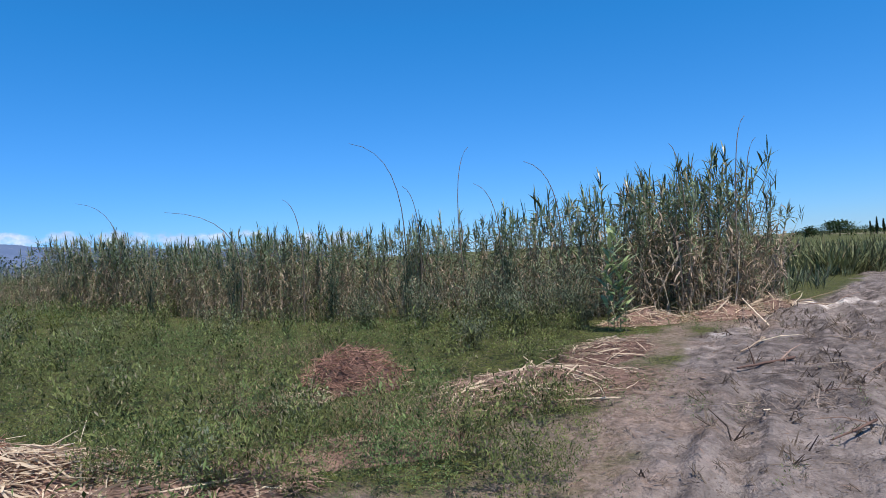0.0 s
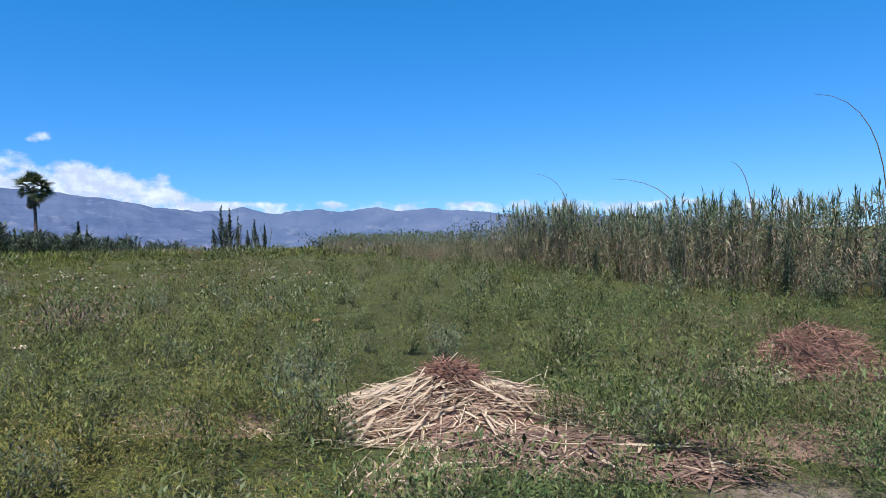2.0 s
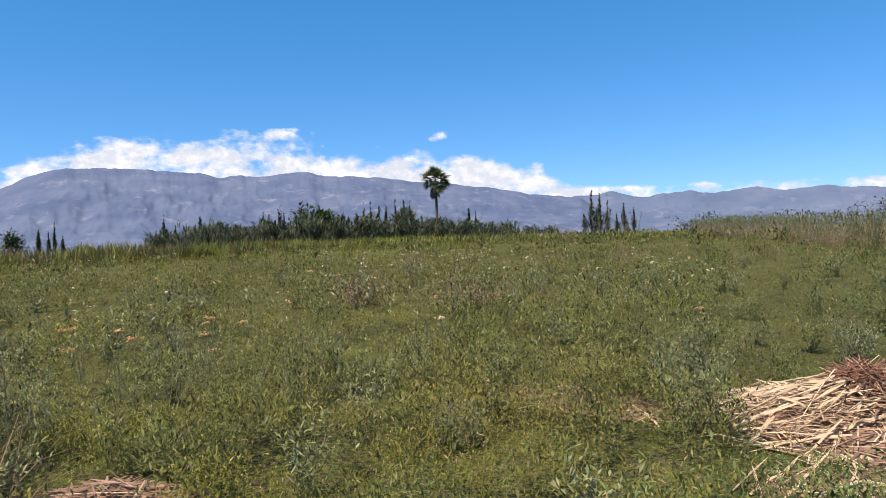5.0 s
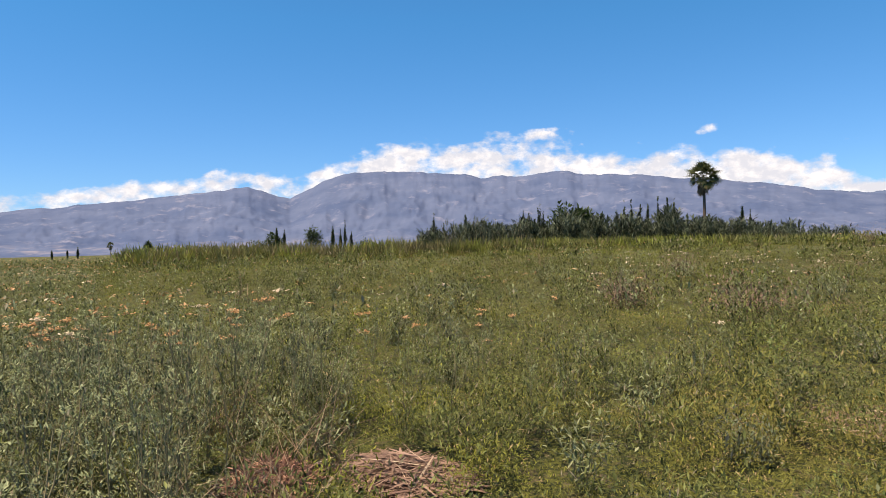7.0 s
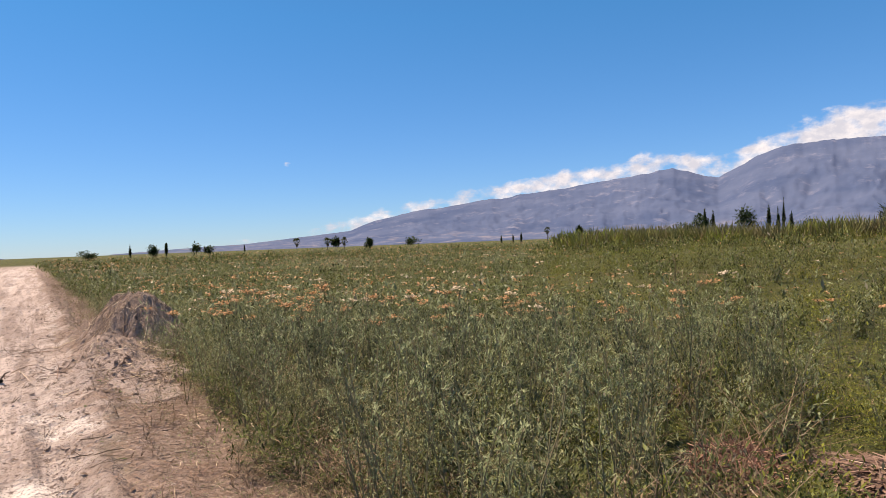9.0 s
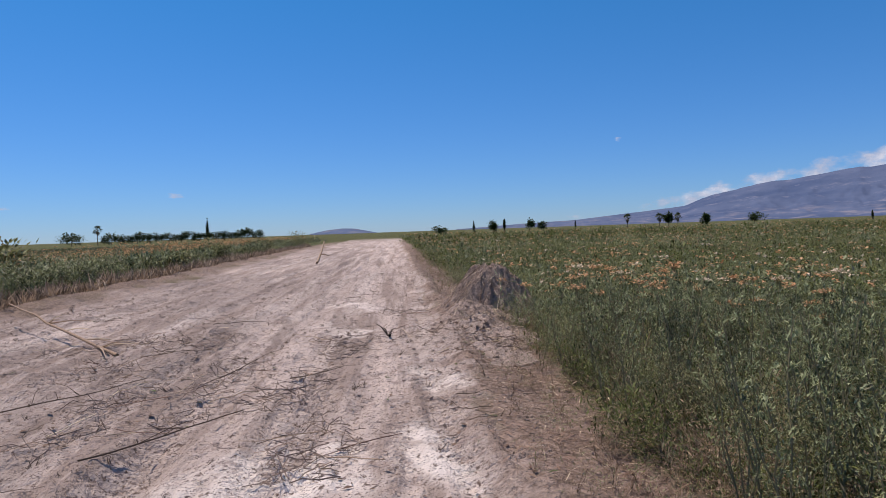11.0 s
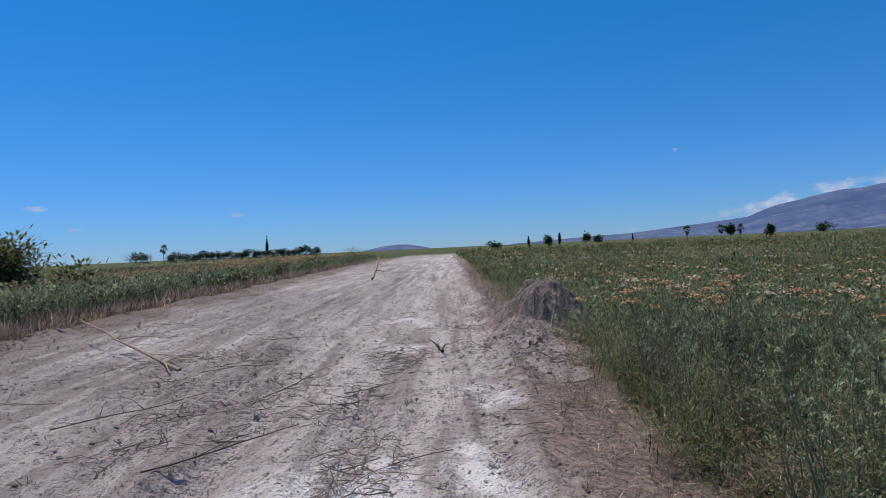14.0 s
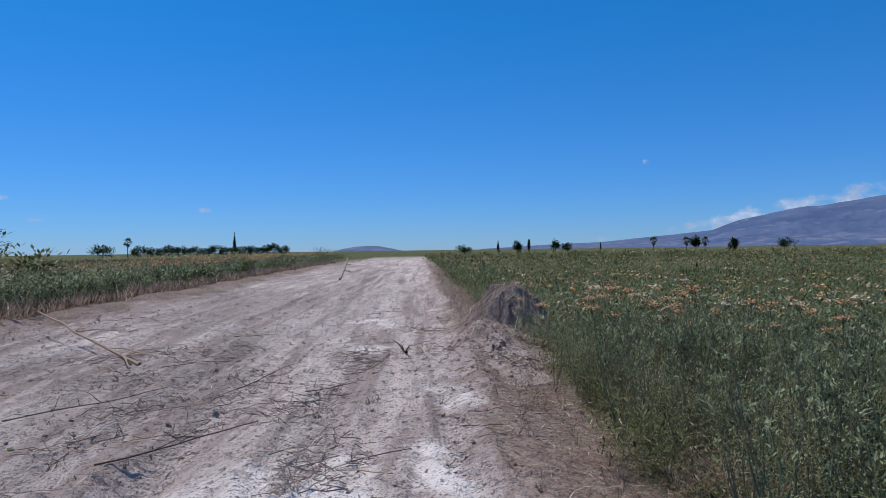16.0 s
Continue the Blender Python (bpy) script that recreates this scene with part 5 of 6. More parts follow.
bush_kinds = [shrub(-200 - i, 300, 0.6, 0.5, "small dark leafy bush standing in the meadow weeds", (M_CLUMP, M_GREY, M_CLUMP, M_WEED)[i], 780 + i, 330, 0.045, 7, "meadow_bush") for i in range(4)]
bx, by = polar_places(460, 5.0, 30, 12, 112, 2)
ok = meadow_ok(bx, by) & (thicket_front(bx, by) > 1.5)
for i, (x, y) in enumerate(zip(bx[ok][:170], by[ok][:170])):
    k = float(rng.uniform(0.6, 1.15)) * (1.0 if math.hypot(x, y) < 14 else 1.5)
    m = pose(float(x), float(y), float(ground_z(x, y)) - 0.03, 0, 0, float(rng.uniform(0, 360))) @ Matrix.Diagonal((k * 1.1, k * 1.1, k, 1))
    tagged(copy_thing(bush_kinds[i % 4], m), group="meadow bushes")
for ob in bush_kinds:
    for o in list(ob.children):
        bpy.data.objects.remove(o)
    bpy.data.objects.remove(ob)

# a young broad-leaved cane shoot before the thicket
shoot = empty_thing("young_cane", (3.0, 12.1, float(ground_z(3.0, 12.1))), "young cane shoots with broad pale green leaves", "cane")
for k, (dx, dy, h) in enumerate(((0, 0, 2.0), (0.12, 0.05, 1.8), (-0.08, 0.1, 1.3), (0.2, -0.02, 1.2))):
    r = np.random.default_rng(800 + k)
    st = part("stalk", tube([(dx, dy, 0), (dx + 0.02, dy, h * 0.5), (dx - 0.02, dy, h)], (0.007, 0.006, 0.003), 6), M_CANE, shoot)
    lf = [blade((dx, dy, z), r.uniform(0, 6.283), r.uniform(0.28, 0.46), 0.07, r.uniform(0.5, 1.2), r.uniform(0.4, 1.5), 4) for z in np.linspace(0.12, h, int(h * 16))]
    part("broad_foliage", joined(lf), M_YOUNG, shoot)


# ---- far trees: bearing, height in degrees, distance ----
def polar(az, r):
    return -math.sin(radians(az)) * r, math.cos(radians(az)) * r


def tree(az, r, height, width, label, mat, seed, columnar=False, name="tree", leaves=900):
    x, y = polar(az, r)
    rr = np.random.default_rng(seed)
    ob = empty_thing(name, (x, y, float(ground_z(x, y)) - 0.1), label, "tree")
    limbs = [tube([(0, 0, 0), (rr.normal(0, 0.05), 0, height * 0.4), (rr.normal(0, 0.1), 0, height * (0.9 if columnar else 0.7))], (height * 0.025, height * 0.018, height * 0.005), 7)]
    for k in range(6):
        a, z = rr.uniform(0, 6.283), height * rr.uniform(0.25, 0.6)
        e = width * 0.35
        limbs.append(tube([(0, 0, z), (math.cos(a) * e * 0.5, math.sin(a) * e * 0.5, z + height * 0.12), (math.cos(a) * e, math.sin(a) * e, z + height * 0.22)], (height * 0.012, height * 0.008, height * 0.003), 5))
    part("trunk", joined(limbs), M_BARK, ob)
    leaf = (0.10 if not columnar else 0.085) * height * (1.7 if r > 180 else (0.75 if columnar else 1.0))
    V, F = leaf_ball(leaves, 1.0, 1.0, seed + 1, 1.0, 0.3)
    V = V.reshape(-1, 4, 3)
    c = V.mean(1, keepdims=True)
    top, bot = height, height * (0.12 if columnar else 0.2)
    cc = c / 1.25 * np.array([width * 0.5, width * 0.5, (top - bot) * 0.5])
    if columnar:
        zz = np.clip((c[..., 2:] + 1) / 2, 0, 1)
        cc = cc * np.concatenate([np.sin(np.pi * np.clip(0.3 + 0.62 * zz, 0, 1)) * np.ones((1, 1, 2)), np.ones_like(zz)], -1)
    V = (cc + (V - c) * leaf + np.array([0, 0, (top + bot) / 2])).reshape(-1, 3)
    V[:, 2] = np.maximum(V[:, 2], 0.0)
    part("crown", (V, F), mat, ob)
    return ob


frond_shapes = {}


def palm(az, r, height, crown, label, seed, fronds=34, skirt=True):
    x, y = polar(az, r)
    rr = np.random.default_rng(seed)
    ob = empty_thing("fan_palm", (x, y, float(ground_z(x, y)) - 0.1), label, "palm tree", "fan palms")
    part("trunk", tube([(0, 0, 0), (0.02 * height, 0, height * 0.3), (0.02 * height, 0, height * 0.7), (0.0, 0, height)], (0.032 * height, 0.022 * height, 0.019 * height, 0.016 * height), 9), M_BARK, ob, smooth=True)
    key = (round(crown, 2), fronds)
    if key not in frond_shapes:
        # a fan: stem and narrow splayed blades
        bits = [tube([(0, 0, 0), (crown * 0.5, 0, crown * 0.06)], (0.02, 0.012), 4)]
        for a in np.linspace(-1.25, 1.25, 15):
            bits.append(blade((crown * 0.46, 0, crown * 0.05), a, crown * (0.56 - 0.12 * abs(a)), crown * 0.045, 0.1, 0.5, 3))
        frond_shapes[key] = mesh_of("frond", joined(bits), M_PALM), mesh_of("dry_frond", joined(bits), M_PALM_DRY)
    for k in range(fronds):
        f = part("frond", frond_shapes[key][0], None, ob)
        f.location = (0, 0, height)
        lift = -0.75 + 2.2 * (k + 0.5) / fronds
        f.rotation_euler = (rr.normal(0, 0.45), -lift, k * 2.39996)
        f.scale = (rr.uniform(0.8, 1.2),) * 3
    if skirt:
        for k in range(16):
            f = part("dry_frond", frond_shapes[key][1], None, ob, "brown hanging dead frond")
            f.location = (0, 0, height - crown * rr.uniform(0.05, 0.55))
            f.rotation_euler = (0, rr.uniform(0.8, 1.35), rr.uniform(0, 6.283))
            f.scale = (0.75, 0.75, 0.75)
    return ob


palm(67.25, 125, 12.5, 3.0, "tall fan palm with a shaggy brown skirt under its crown", 1, 52)
palm(114.7, 300, 5.4, 1.7, "small fan palm far across the field", 2, 26)
for i, (az, h) in enumerate(((135.8, 3.9), (133.3, 3.7), (131.9, 3.6))):
    palm(az, 250, h, 1.6, "squat fan palm at the field's far end", 3 + i, 26)
palm(178.25, 330, 7.0, 2.2, "fan palm above the distant tree line", 8, 26)

DARK = "dark green round tree behind the cane belt"
tree(77.3, 122, 8.6, 7.4, DARK, M_DARK_LEAF, 20, leaves=1600)
tree(75.9, 124, 6.6, 4.5, DARK, M_DARK_LEAF, 21)
tree(79.0, 124, 6.4, 4.0, DARK, M_DARK_LEAF, 22)
COL = "dark slim poplar beside the cane belt"
for i, (az, el, r) in enumerate(((72.8, 3.0, 118), (72.1, 2.4, 118), (71.5, 3.0, 118), (70.7, 2.9, 118), (70.0, 3.05, 118), (69.5, 3.1, 118), (73.9, 2.4, 118), (64.5, 2.5, 116), (63.9, 2.0, 116),
                                 (97.7, 2.2, 150), (97.1, 1.7, 150), (96.7, 1.9, 150), (96.2, 1.5, 150), (102.3, 2.15, 150), (101.7, 2.0, 150), (145.9, 0.95, 260), (148.5, 0.62, 260), (140.0, 0.45, 300), (170.35, 1.25, 350), (117.6, 0.5, 280), (118.6, 0.5, 280), (116.9, 0.6, 280),
                                 (327.5, 0.5, 200), (327.1, 0.62, 200), (326.7, 0.6, 200), (326.2, 0.55, 200))):
    h = 1.6 + r * math.tan(radians(el))
    tree(az, r, h, h * 0.15, COL if i < 9 else "far dark slim poplar on the plain", M_POPLAR, 30 + i, True, "poplar", 560)
for i, (az, el, wd, r, lb) in enumerate(((99.45, 1.95, 2.0, 150, "round green tree at the field's edge"), (103.7, 1.0, 2.0, 150, "dark bushy tree at the field's edge"), (102.6, 1.6, 1.5, 150, "dark bushy tree at the field's edge"), (95.0, 0.9, 1.4, 150, "low dark tree at the field edge"),
                                         (143.7, 0.62, 0.9, 250, "low dark tree on the horizon"), (142.7, 0.45, 0.8, 250, "low dark tree on the horizon"), (146.9, 0.55, 1.0, 230, "rounded green bush on the horizon"), (132.6, 0.85, 0.9, 250, "tree at the field's far end"),
                                         (129.7, 0.75, 0.9, 260, "rounded tree at the field's far end"), (126.3, 0.6, 1.2, 270, "low tree at the field's far end"), (112.0, 0.95, 0.7, 280, "small round tree far off"), (151.3, 0.4, 1.4, 190, "low green bush on the horizon"),
                                         (329.4, 0.80, 2.4, 200, "round dark tree beyond the track"), (331.2, 0.5, 1.5, 200, "dark tree beyond the track"), (180.0, 0.75, 2.0, 340, "dark tree in the distant tree line"))):
    h = 1.6 + r * math.tan(radians(el))
    tree(az, r, h, 2 * r * math.tan(radians(wd * 0.5)), lb, M_DARK_LEAF, 70 + i, leaves=700)
for i in range(30):
    az = 6 + 41 * i / 29 + random.uniform(-0.4, 0.4)
    h = 1.6 + 150 * math.tan(radians(1.0 + 0.55 * random.random()))
    tagged(tree(az, 150, h, 6.5, "dark green tree far behind the thicket", M_DARK_LEAF, 160 + i, leaves=300), group="trees behind the thicket")
for i in range(13):
    az = 325.6 + 6.6 * i / 12
    h = 1.6 + 205 * math.tan(radians(0.12 + 0.2 * random.random()))
    tagged(tree(az, 205, h, 4.4, "dark tree of a low hedge row beyond the track", M_DARK_LEAF, 260 + i, leaves=260), group="hedge row")
# the long orchard row left of the track
for i in range(26):
    az = 166.4 + 11.4 * i / 25
    h = 1.6 + 340 * math.tan(radians(0.42 + 0.25 * random.random()))
    tagged(tree(az, 340, h, 5.2, "dark orchard tree in the distant row", M_DARK_LEAF, 110 + i, leaves=380), group="orchard row")

for i, (az, el) in enumerate(((89.24, 2.33), (89.8, 1.48), (86.56, 2.63), (85.88, 2.37), (84.86, 1.85), (84.0, 1.82), (81.66, 2.49), (81.12, 2.72), (80.32, 2.57), (79.96, 2.44), (74.03, 2.6), (73.4, 2.6), (88.4, 1.9), (87.3, 1.7), (54.3, 2.75), (53.6, 2.9), (53.0, 2.0), (54.9, 1.7), (51.7, 2.0), (50.9, 1.6), (52.3, 1.5), (54.0, 1.9))):
    h = 1.6 + 104 * math.tan(radians(el))
    tagged(tree(az, 104, h, h * 0.25, "slim dark spire of cane rising from the belt", M_SPIRE, 230 + i, True, "cane_spire", 420), group="cane spires")

# the blue-green cane belt in the west
NB = 2300
a = rng.uniform(56.5, 91, NB)
rr_ = rng.uniform(100, 114, NB)
bx, by = -np.sin(np.radians(a)) * rr_, np.cos(np.radians(a)) * rr_
hh = np.interp(a, [56, 60, 64, 67, 70, 80, 84, 88, 91], [2.2, 3.2, 4.2, 5.0, 6.0, 6.0, 5.6, 5.0, 3.0]) * rng.uniform(0.55, 1.0, NB) * (0.75 + 0.5 * value_noise(a, a * 0, 0.9, 3))
belt_kinds = []
for i in range(6):
    r = np.random.default_rng(1200 + i)
    lean = r.normal(0, 0.06, 2)
    belt_kinds.append(joined([blade((lean[0] * z, lean[1] * z, z), r.uniform(0, 6.283), r.uniform(0.14, 0.24), 0.026, r.uniform(0.7, 1.4), r.uniform(0.1, 0.9), 1) for z in np.linspace(0.04, 0.88, 26)]))
belt = tagged(new("cane_belt"), "belt of tall blue-green cane below the palm", "cane", kind="stuff")
wide = np.stack([hh * 1.25, hh * 1.25, hh], 1)
part("cane_foliage", scattered(belt_kinds, on_ground(bx, by, 0.1), wide, 0.14), M_BLUE_CANE, belt)
blue_meshes = [mesh_of("foliage", k[1], M_BLUE_CANE) for k in cane_kinds]
for i, (az, el) in enumerate(((53.6, 2.2), (51.5, 1.7), (87.9, 2.3), (85.2, 2.4), (82.0, 2.0))):
    x, y = polar(az, 90)
    ob = empty_thing("tall_cane_clump", (x, y, float(ground_z(x, y)) - 0.1), "tall dark cane clump against the mountains", "cane clump", "tall cane clumps")
    h = (1.6 + 90 * math.tan(radians(el)) - float(ground_z(x, y))) / 2.6
    for k in range(16):
        sc = float(rng.uniform(0.6, 1.0)) * h
        st = part("stalk", cane_meshes[k % 9][0], None, ob)
        st.location, st.scale, st.rotation_euler = (*rng.normal(0, 0.55, 2), 0), (sc * 0.95, sc * 0.95, sc), (*rng.normal(0, 0.05, 2), rng.uniform(0, 6.28))
        part("foliage", blue_meshes[k % 9], None, st)

# tall yellow-green grass on the rise before the belt
tuft = []
for i in range(4):
    r = np.random.default_rng(900 + i)
    tuft.append(joined([blade((r.normal(0, 0.25), r.normal(0, 0.25), 0), r.uniform(0, 6.283), r.uniform(0.8, 1.5), 0.075, r.uniform(1.0, 1.5), r.uniform(0.1, 0.7), 1) for k in range(10)]))
a = np.concatenate([rng.uniform(33, 112, 4400), rng.uniform(56, 114, 2600)])
rr_ = np.concatenate([rng.uniform(52, 100, 4400), rng.uniform(86, 104, 2600)])
gx, gy = -np.sin(np.radians(a)) * rr_, np.cos(np.radians(a)) * rr_
keep = (fbm(gx, gy, 14.0, 3, 40) > 0.36) & ((thicket_front(gx, gy) > 0) | (gx < -45))
tall = tagged(new("tall_grass"), "tall yellow-green grass on the rise", "grass", kind="stuff")
part("grass_blades", scattered(tuft, on_ground(gx[keep], gy[keep], 0.05), np.interp(rr_[keep], [52, 70, 85, 86, 104], [0.4, 0.65, 0.8, 2.0, 2.4]) * np.interp(a[keep], [56, 74, 92], [0.55, 0.75, 1.0]) * rng.uniform(0.6, 1.1, keep.sum()), 0.1), M_TALL_GRASS, tall)
az7, r7 = np.radians(rng.uniform(326.5, 333.5, 420)), rng.uniform(28, 44, 420)
part("reed_blades", scattered(tuft, on_ground(-np.sin(az7) * r7, np.cos(az7) * r7, 0.05), rng.uniform(0.5, 1.15, 420), 0.12), M_OLIVE, tall)
# and along the east side and beyond the thicket's end
s6, o6 = rng.uniform(-170, -20, 2800), rng.uniform(7, 75, 2800)
w6 = east_edge(s6) + o6
s7, o7 = rng.uniform(18, 70, 1500), -rng.uniform(0.5, 18, 1500)
w7 = west_edge(s7) + o7
s8, w8 = np.concatenate([s6, s7]), np.concatenate([w6, w7])
gx, gy = s8 * UX + w8 * NX, s8 * UY + w8 * NY
s9, o9 = -10 - 70 * rng.random(900) ** 1.5, 0.5 + 1.5 * rng.random(900)
w9 = east_edge(s9) + o9
part("dry_blades", scattered(tuft, on_ground(s9 * UX + w9 * NX, s9 * UY + w9 * NY, 0.03), rng.uniform(0.2, 0.5, 900), 0.3), M_CANE_DRY, tall)
east = tagged(new("verge_grass"), "grey-green grass beyond the cleared track", "grass", kind="stuff")
part("grass_blades", scattered(tuft, on_ground(gx, gy, 0.05), rng.uniform(0.3, 0.62, len(gx)), 0.15), M_GREY, east)

# ---- verge litter, clods and twigs on the track ----
bit = [blade((-0.5, 0, 0), 0, 1.0, w_, 0.25, 0.5, 2) for w_ in (0.02, 0.03, 0.05)]
s, off = -1.8 - 60 * rng.random(15000) ** 2.2, rng.normal(0.5, 0.45, 15000)
w = west_edge(s) - off
x, y = s * UX + w * NX, s * UY + w * NY
sc = rng.uniform(0.03, 0.15, 15000) * np.interp(-s, [2, 20, 60], [0.8, 1.3, 2.6])
verge = tagged(new("dry_verge"), "brown dead stalks and litter along the track's verge", "dry litter", kind="stuff")
p = on_ground(x, y)
p[:, 2] += rng.random(15000) ** 2 * 0.22
part("dead_stalks", scattered(bit, p, np.stack([sc, sc, sc * rng.uniform(0.3, 2.5, 15000)], 1), 0.5), M_VERGE, verge)
tw = []
for i in range(4):
    r = np.random.default_rng(1300 + i)
    tw.append(joined([blade((*(r.normal(0, 0.05, 2)), 0), r.uniform(0, 6.283), r.uniform(0.06, 0.22), 0.007, r.uniform(-0.05, 0.75), r.uniform(0, 0.8), 1) for k in range(14)]
                     + [blade((*(r.normal(0, 0.1, 2)), r.uniform(0.02, 0.16)), r.uniform(0, 6.283), 0.04, 0.009, r.uniform(0, 1), 0.6, 1) for k in range(10)]))
s, off = -1.6 - 50 * rng.random(1500) ** 1.8, rng.normal(0.6, 0.32, 1500)
w = west_edge(s) - off
x, y = s * UX + w * NX, s * UY + w * NY
part("dead_tufts", scattered(tw, on_ground(x, y, 0.01), rng.uniform(0.35, 0.8, 1500), 0.3), M_VERGE, verge)
s, off = -8 - 80 * rng.random(6000) ** 1.6, rng.normal(0.8, 0.6, 6000)
w = east_edge(s) + off
x, y = s * UX + w * NX, s * UY + w * NY
sc = rng.uniform(0.12, 0.42, 6000)
part("east_stalks", scattered(bit, on_ground(x, y), np.stack([sc, sc, sc * rng.uniform(0.3, 2.0, 6000)], 1), 0.5), M_VERGE, verge)

# low green weeds, brown dead plants and pale straw that mix along the verge
n = 1500
s, off = -1.8 - 40 * rng.random(n) ** 1.7, rng.normal(0.6, 0.4, n)
w = west_edge(s) - off
x, y = s * UX + w * NX, s * UY + w * NY
pv, pick = on_ground(x, y, 0.01), rng.random(n)
part("green_sprigs", scattered(near_sprigs, pv[pick < 0.42], rng.uniform(0.35, 0.9, (pick < 0.42).sum()), 0.2), M_FEATHER, verge)
part("dead_plants", scattered(dry_sprigs, pv[pick >= 0.42], rng.uniform(0.25, 0.6, (pick >= 0.42).sum()), 0.3), M_DRY_STEM, verge)
n = 2400
s, off = -1.8 - 22 * rng.random(n) ** 1.5, rng.normal(0.8, 0.5, n)
w = west_edge(s) - off
x, y = s * UX + w * NX, s * UY + w * NY
k = fbm(x, y, 1.0, 3, 66) > 0.5
pv = on_ground(x, y)[k]
pv[:, 2] += 0.02 + rng.random(k.sum()) ** 2 * 0.12
sc = rng.uniform(0.04, 0.22, k.sum())
part("pale_straw", scattered(bit, pv, np.stack([sc, sc, sc], 1), 0.4), M_STRAW_LEAF, verge)
n = 9000
s, d = 1.0 + 14 * rng.random(n), rng.normal(0.3, 0.7, n)
w = west_edge(s) - d
x, y = s * UX + w * NX, s * UY + w * NY
k = (litter_share(x, y) + rng.normal(0, 0.15, n) > 0.3) & (np.hypot(x, y) > 2.5)
sc = rng.uniform(0.03, 0.16, k.sum())
pv = on_ground(x[k], y[k])
pv[:, 2] += 0.01 + 0.04 * rng.random(k.sum()) ** 2
part("north_litter", scattered(bit, pv, np.stack([sc, sc, sc * 0.6], 1), 0.4), M_LITTER, verge)
k2 = (fbm(x, y, 0.8, 3, 69) > 0.53) & (rng.random(n) < 0.10) & (np.hypot(x, y) > 3)
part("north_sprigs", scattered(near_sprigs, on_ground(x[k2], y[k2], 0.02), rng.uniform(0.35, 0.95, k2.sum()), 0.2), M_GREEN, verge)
n = 10000
s, d = -1.6 - 12 * rng.random(n) ** 1.2, rng.normal(0.45, 0.5, n)
w = west_edge(s) - d
x, y = s * UX + w * NX, s * UY + w * NY
sc = rng.uniform(0.025, 0.14, n)
pv = on_ground(x, y)
pv[:, 2] += 0.006 + 0.03 * rng.random(n) ** 2
pick = fbm(x, y, 0.5, 3, 70) + rng.normal(0, 0.08, n) > 0.52
part("fine_litter", scattered(bit, pv[pick], np.stack([sc, sc * 1.5, sc], 1)[pick], 0.5), M_LITTER, verge)
part("fine_stalks", scattered(bit, pv[~pick], np.stack([sc, sc, sc], 1)[~pick], 0.5), M_VERGE, verge)
# dry red-brown stems between the tall weeds
n = 360
x, y = polar_places(n, 2.6, 14, 96, 158)
s, w = track_sw(x, y)
off = west_edge(s) - w
k = (off > 0.9) & (off < 4.5) & (fbm(x, y, 1.2, 3, 67) > 0.47) & (s < -1.0)
part("dry_stems", scattered(bare_sprigs, on_ground(x[k], y[k], 0.01), rng.uniform(0.7, 1.35, k.sum()), 0.25), M_DRY_STEM, verge)
n = 200
s, off = -1.9 - 9 * rng.random(n) ** 1.3, 0.85 + 1.3 * rng.random(n) ** 1.6
w = west_edge(s) - off
x, y = s * UX + w * NX, s * UY + w * NY
k = fbm(x, y, 0.9, 3, 68) > 0.46
part("red_twigs", scattered(bare_sprigs, on_ground(x[k], y[k], 0.01), rng.uniform(0.4, 0.9, k.sum()), 0.35), M_DRY_STEM, verge)

cube = np.array([(a_, b_, c_) for a_ in (-1, 1) for b_ in (-1, 1) for c_ in (-1, 1)], float)
CF = np.array([(0, 1, 3, 2), (4, 6, 7, 5), (0, 4, 5, 1), (2, 3, 7, 6), (0, 2, 6, 4), (1, 5, 7, 3)])
clod_kinds = [((cube + np.random.default_rng(950 + i).normal(0, 0.42, (8, 3))) * (0.6, 0.45, 0.2), CF) for i in range(8)]
s, w = np.where(rng.random(17000) < 0.6, -2 - 34 * rng.random(17000) ** 1.5, rng.uniform(1, 16, 17000)), rng.uniform(-1.2, 9.4, 17000)
s[:4500], w[:4500] = -2 - 32 * rng.random(4500) ** 1.5, rng.normal(-0.5, 0.42, 4500)
x, y = s * UX + w * NX, s * UY + w * NY
k = (bare_share(x, y) > 0.2) & (np.hypot(x, y) > 1.2) & (fbm(x, y, 1.2, 3, 77) > 0.40)
clods = tagged(new("soil_clods"), "small crumbled clods of pale soil on the track", "soil clods", kind="stuff")
part("clods", scattered(clod_kinds, on_ground(x[k], y[k], 0.006), 0.007 + 0.030 * rng.random(k.sum()) ** 3), M_SOIL, clods)
add_along(clods.children[0].data, np.array([v.co for v in clods.children[0].data.vertices]))
mat_at = clods.children[0].data.attributes.new("bare", "FLOAT", "POINT")
mat_at.data.foreach_set("value", np.ones(len(clods.children[0].data.vertices), np.float32))
clods.children[0].data.attributes.new("damp", "FLOAT", "POINT").data.foreach_set("value", damp_share(*np.array([v.co for v in clods.children[0].data.vertices])[:, :2].T).astype(np.float32))
clods.children[0].data.attributes.new("litter", "FLOAT", "POINT").data.foreach_set("value", np.full(len(clods.children[0].data.vertices), 0.2, np.float32))

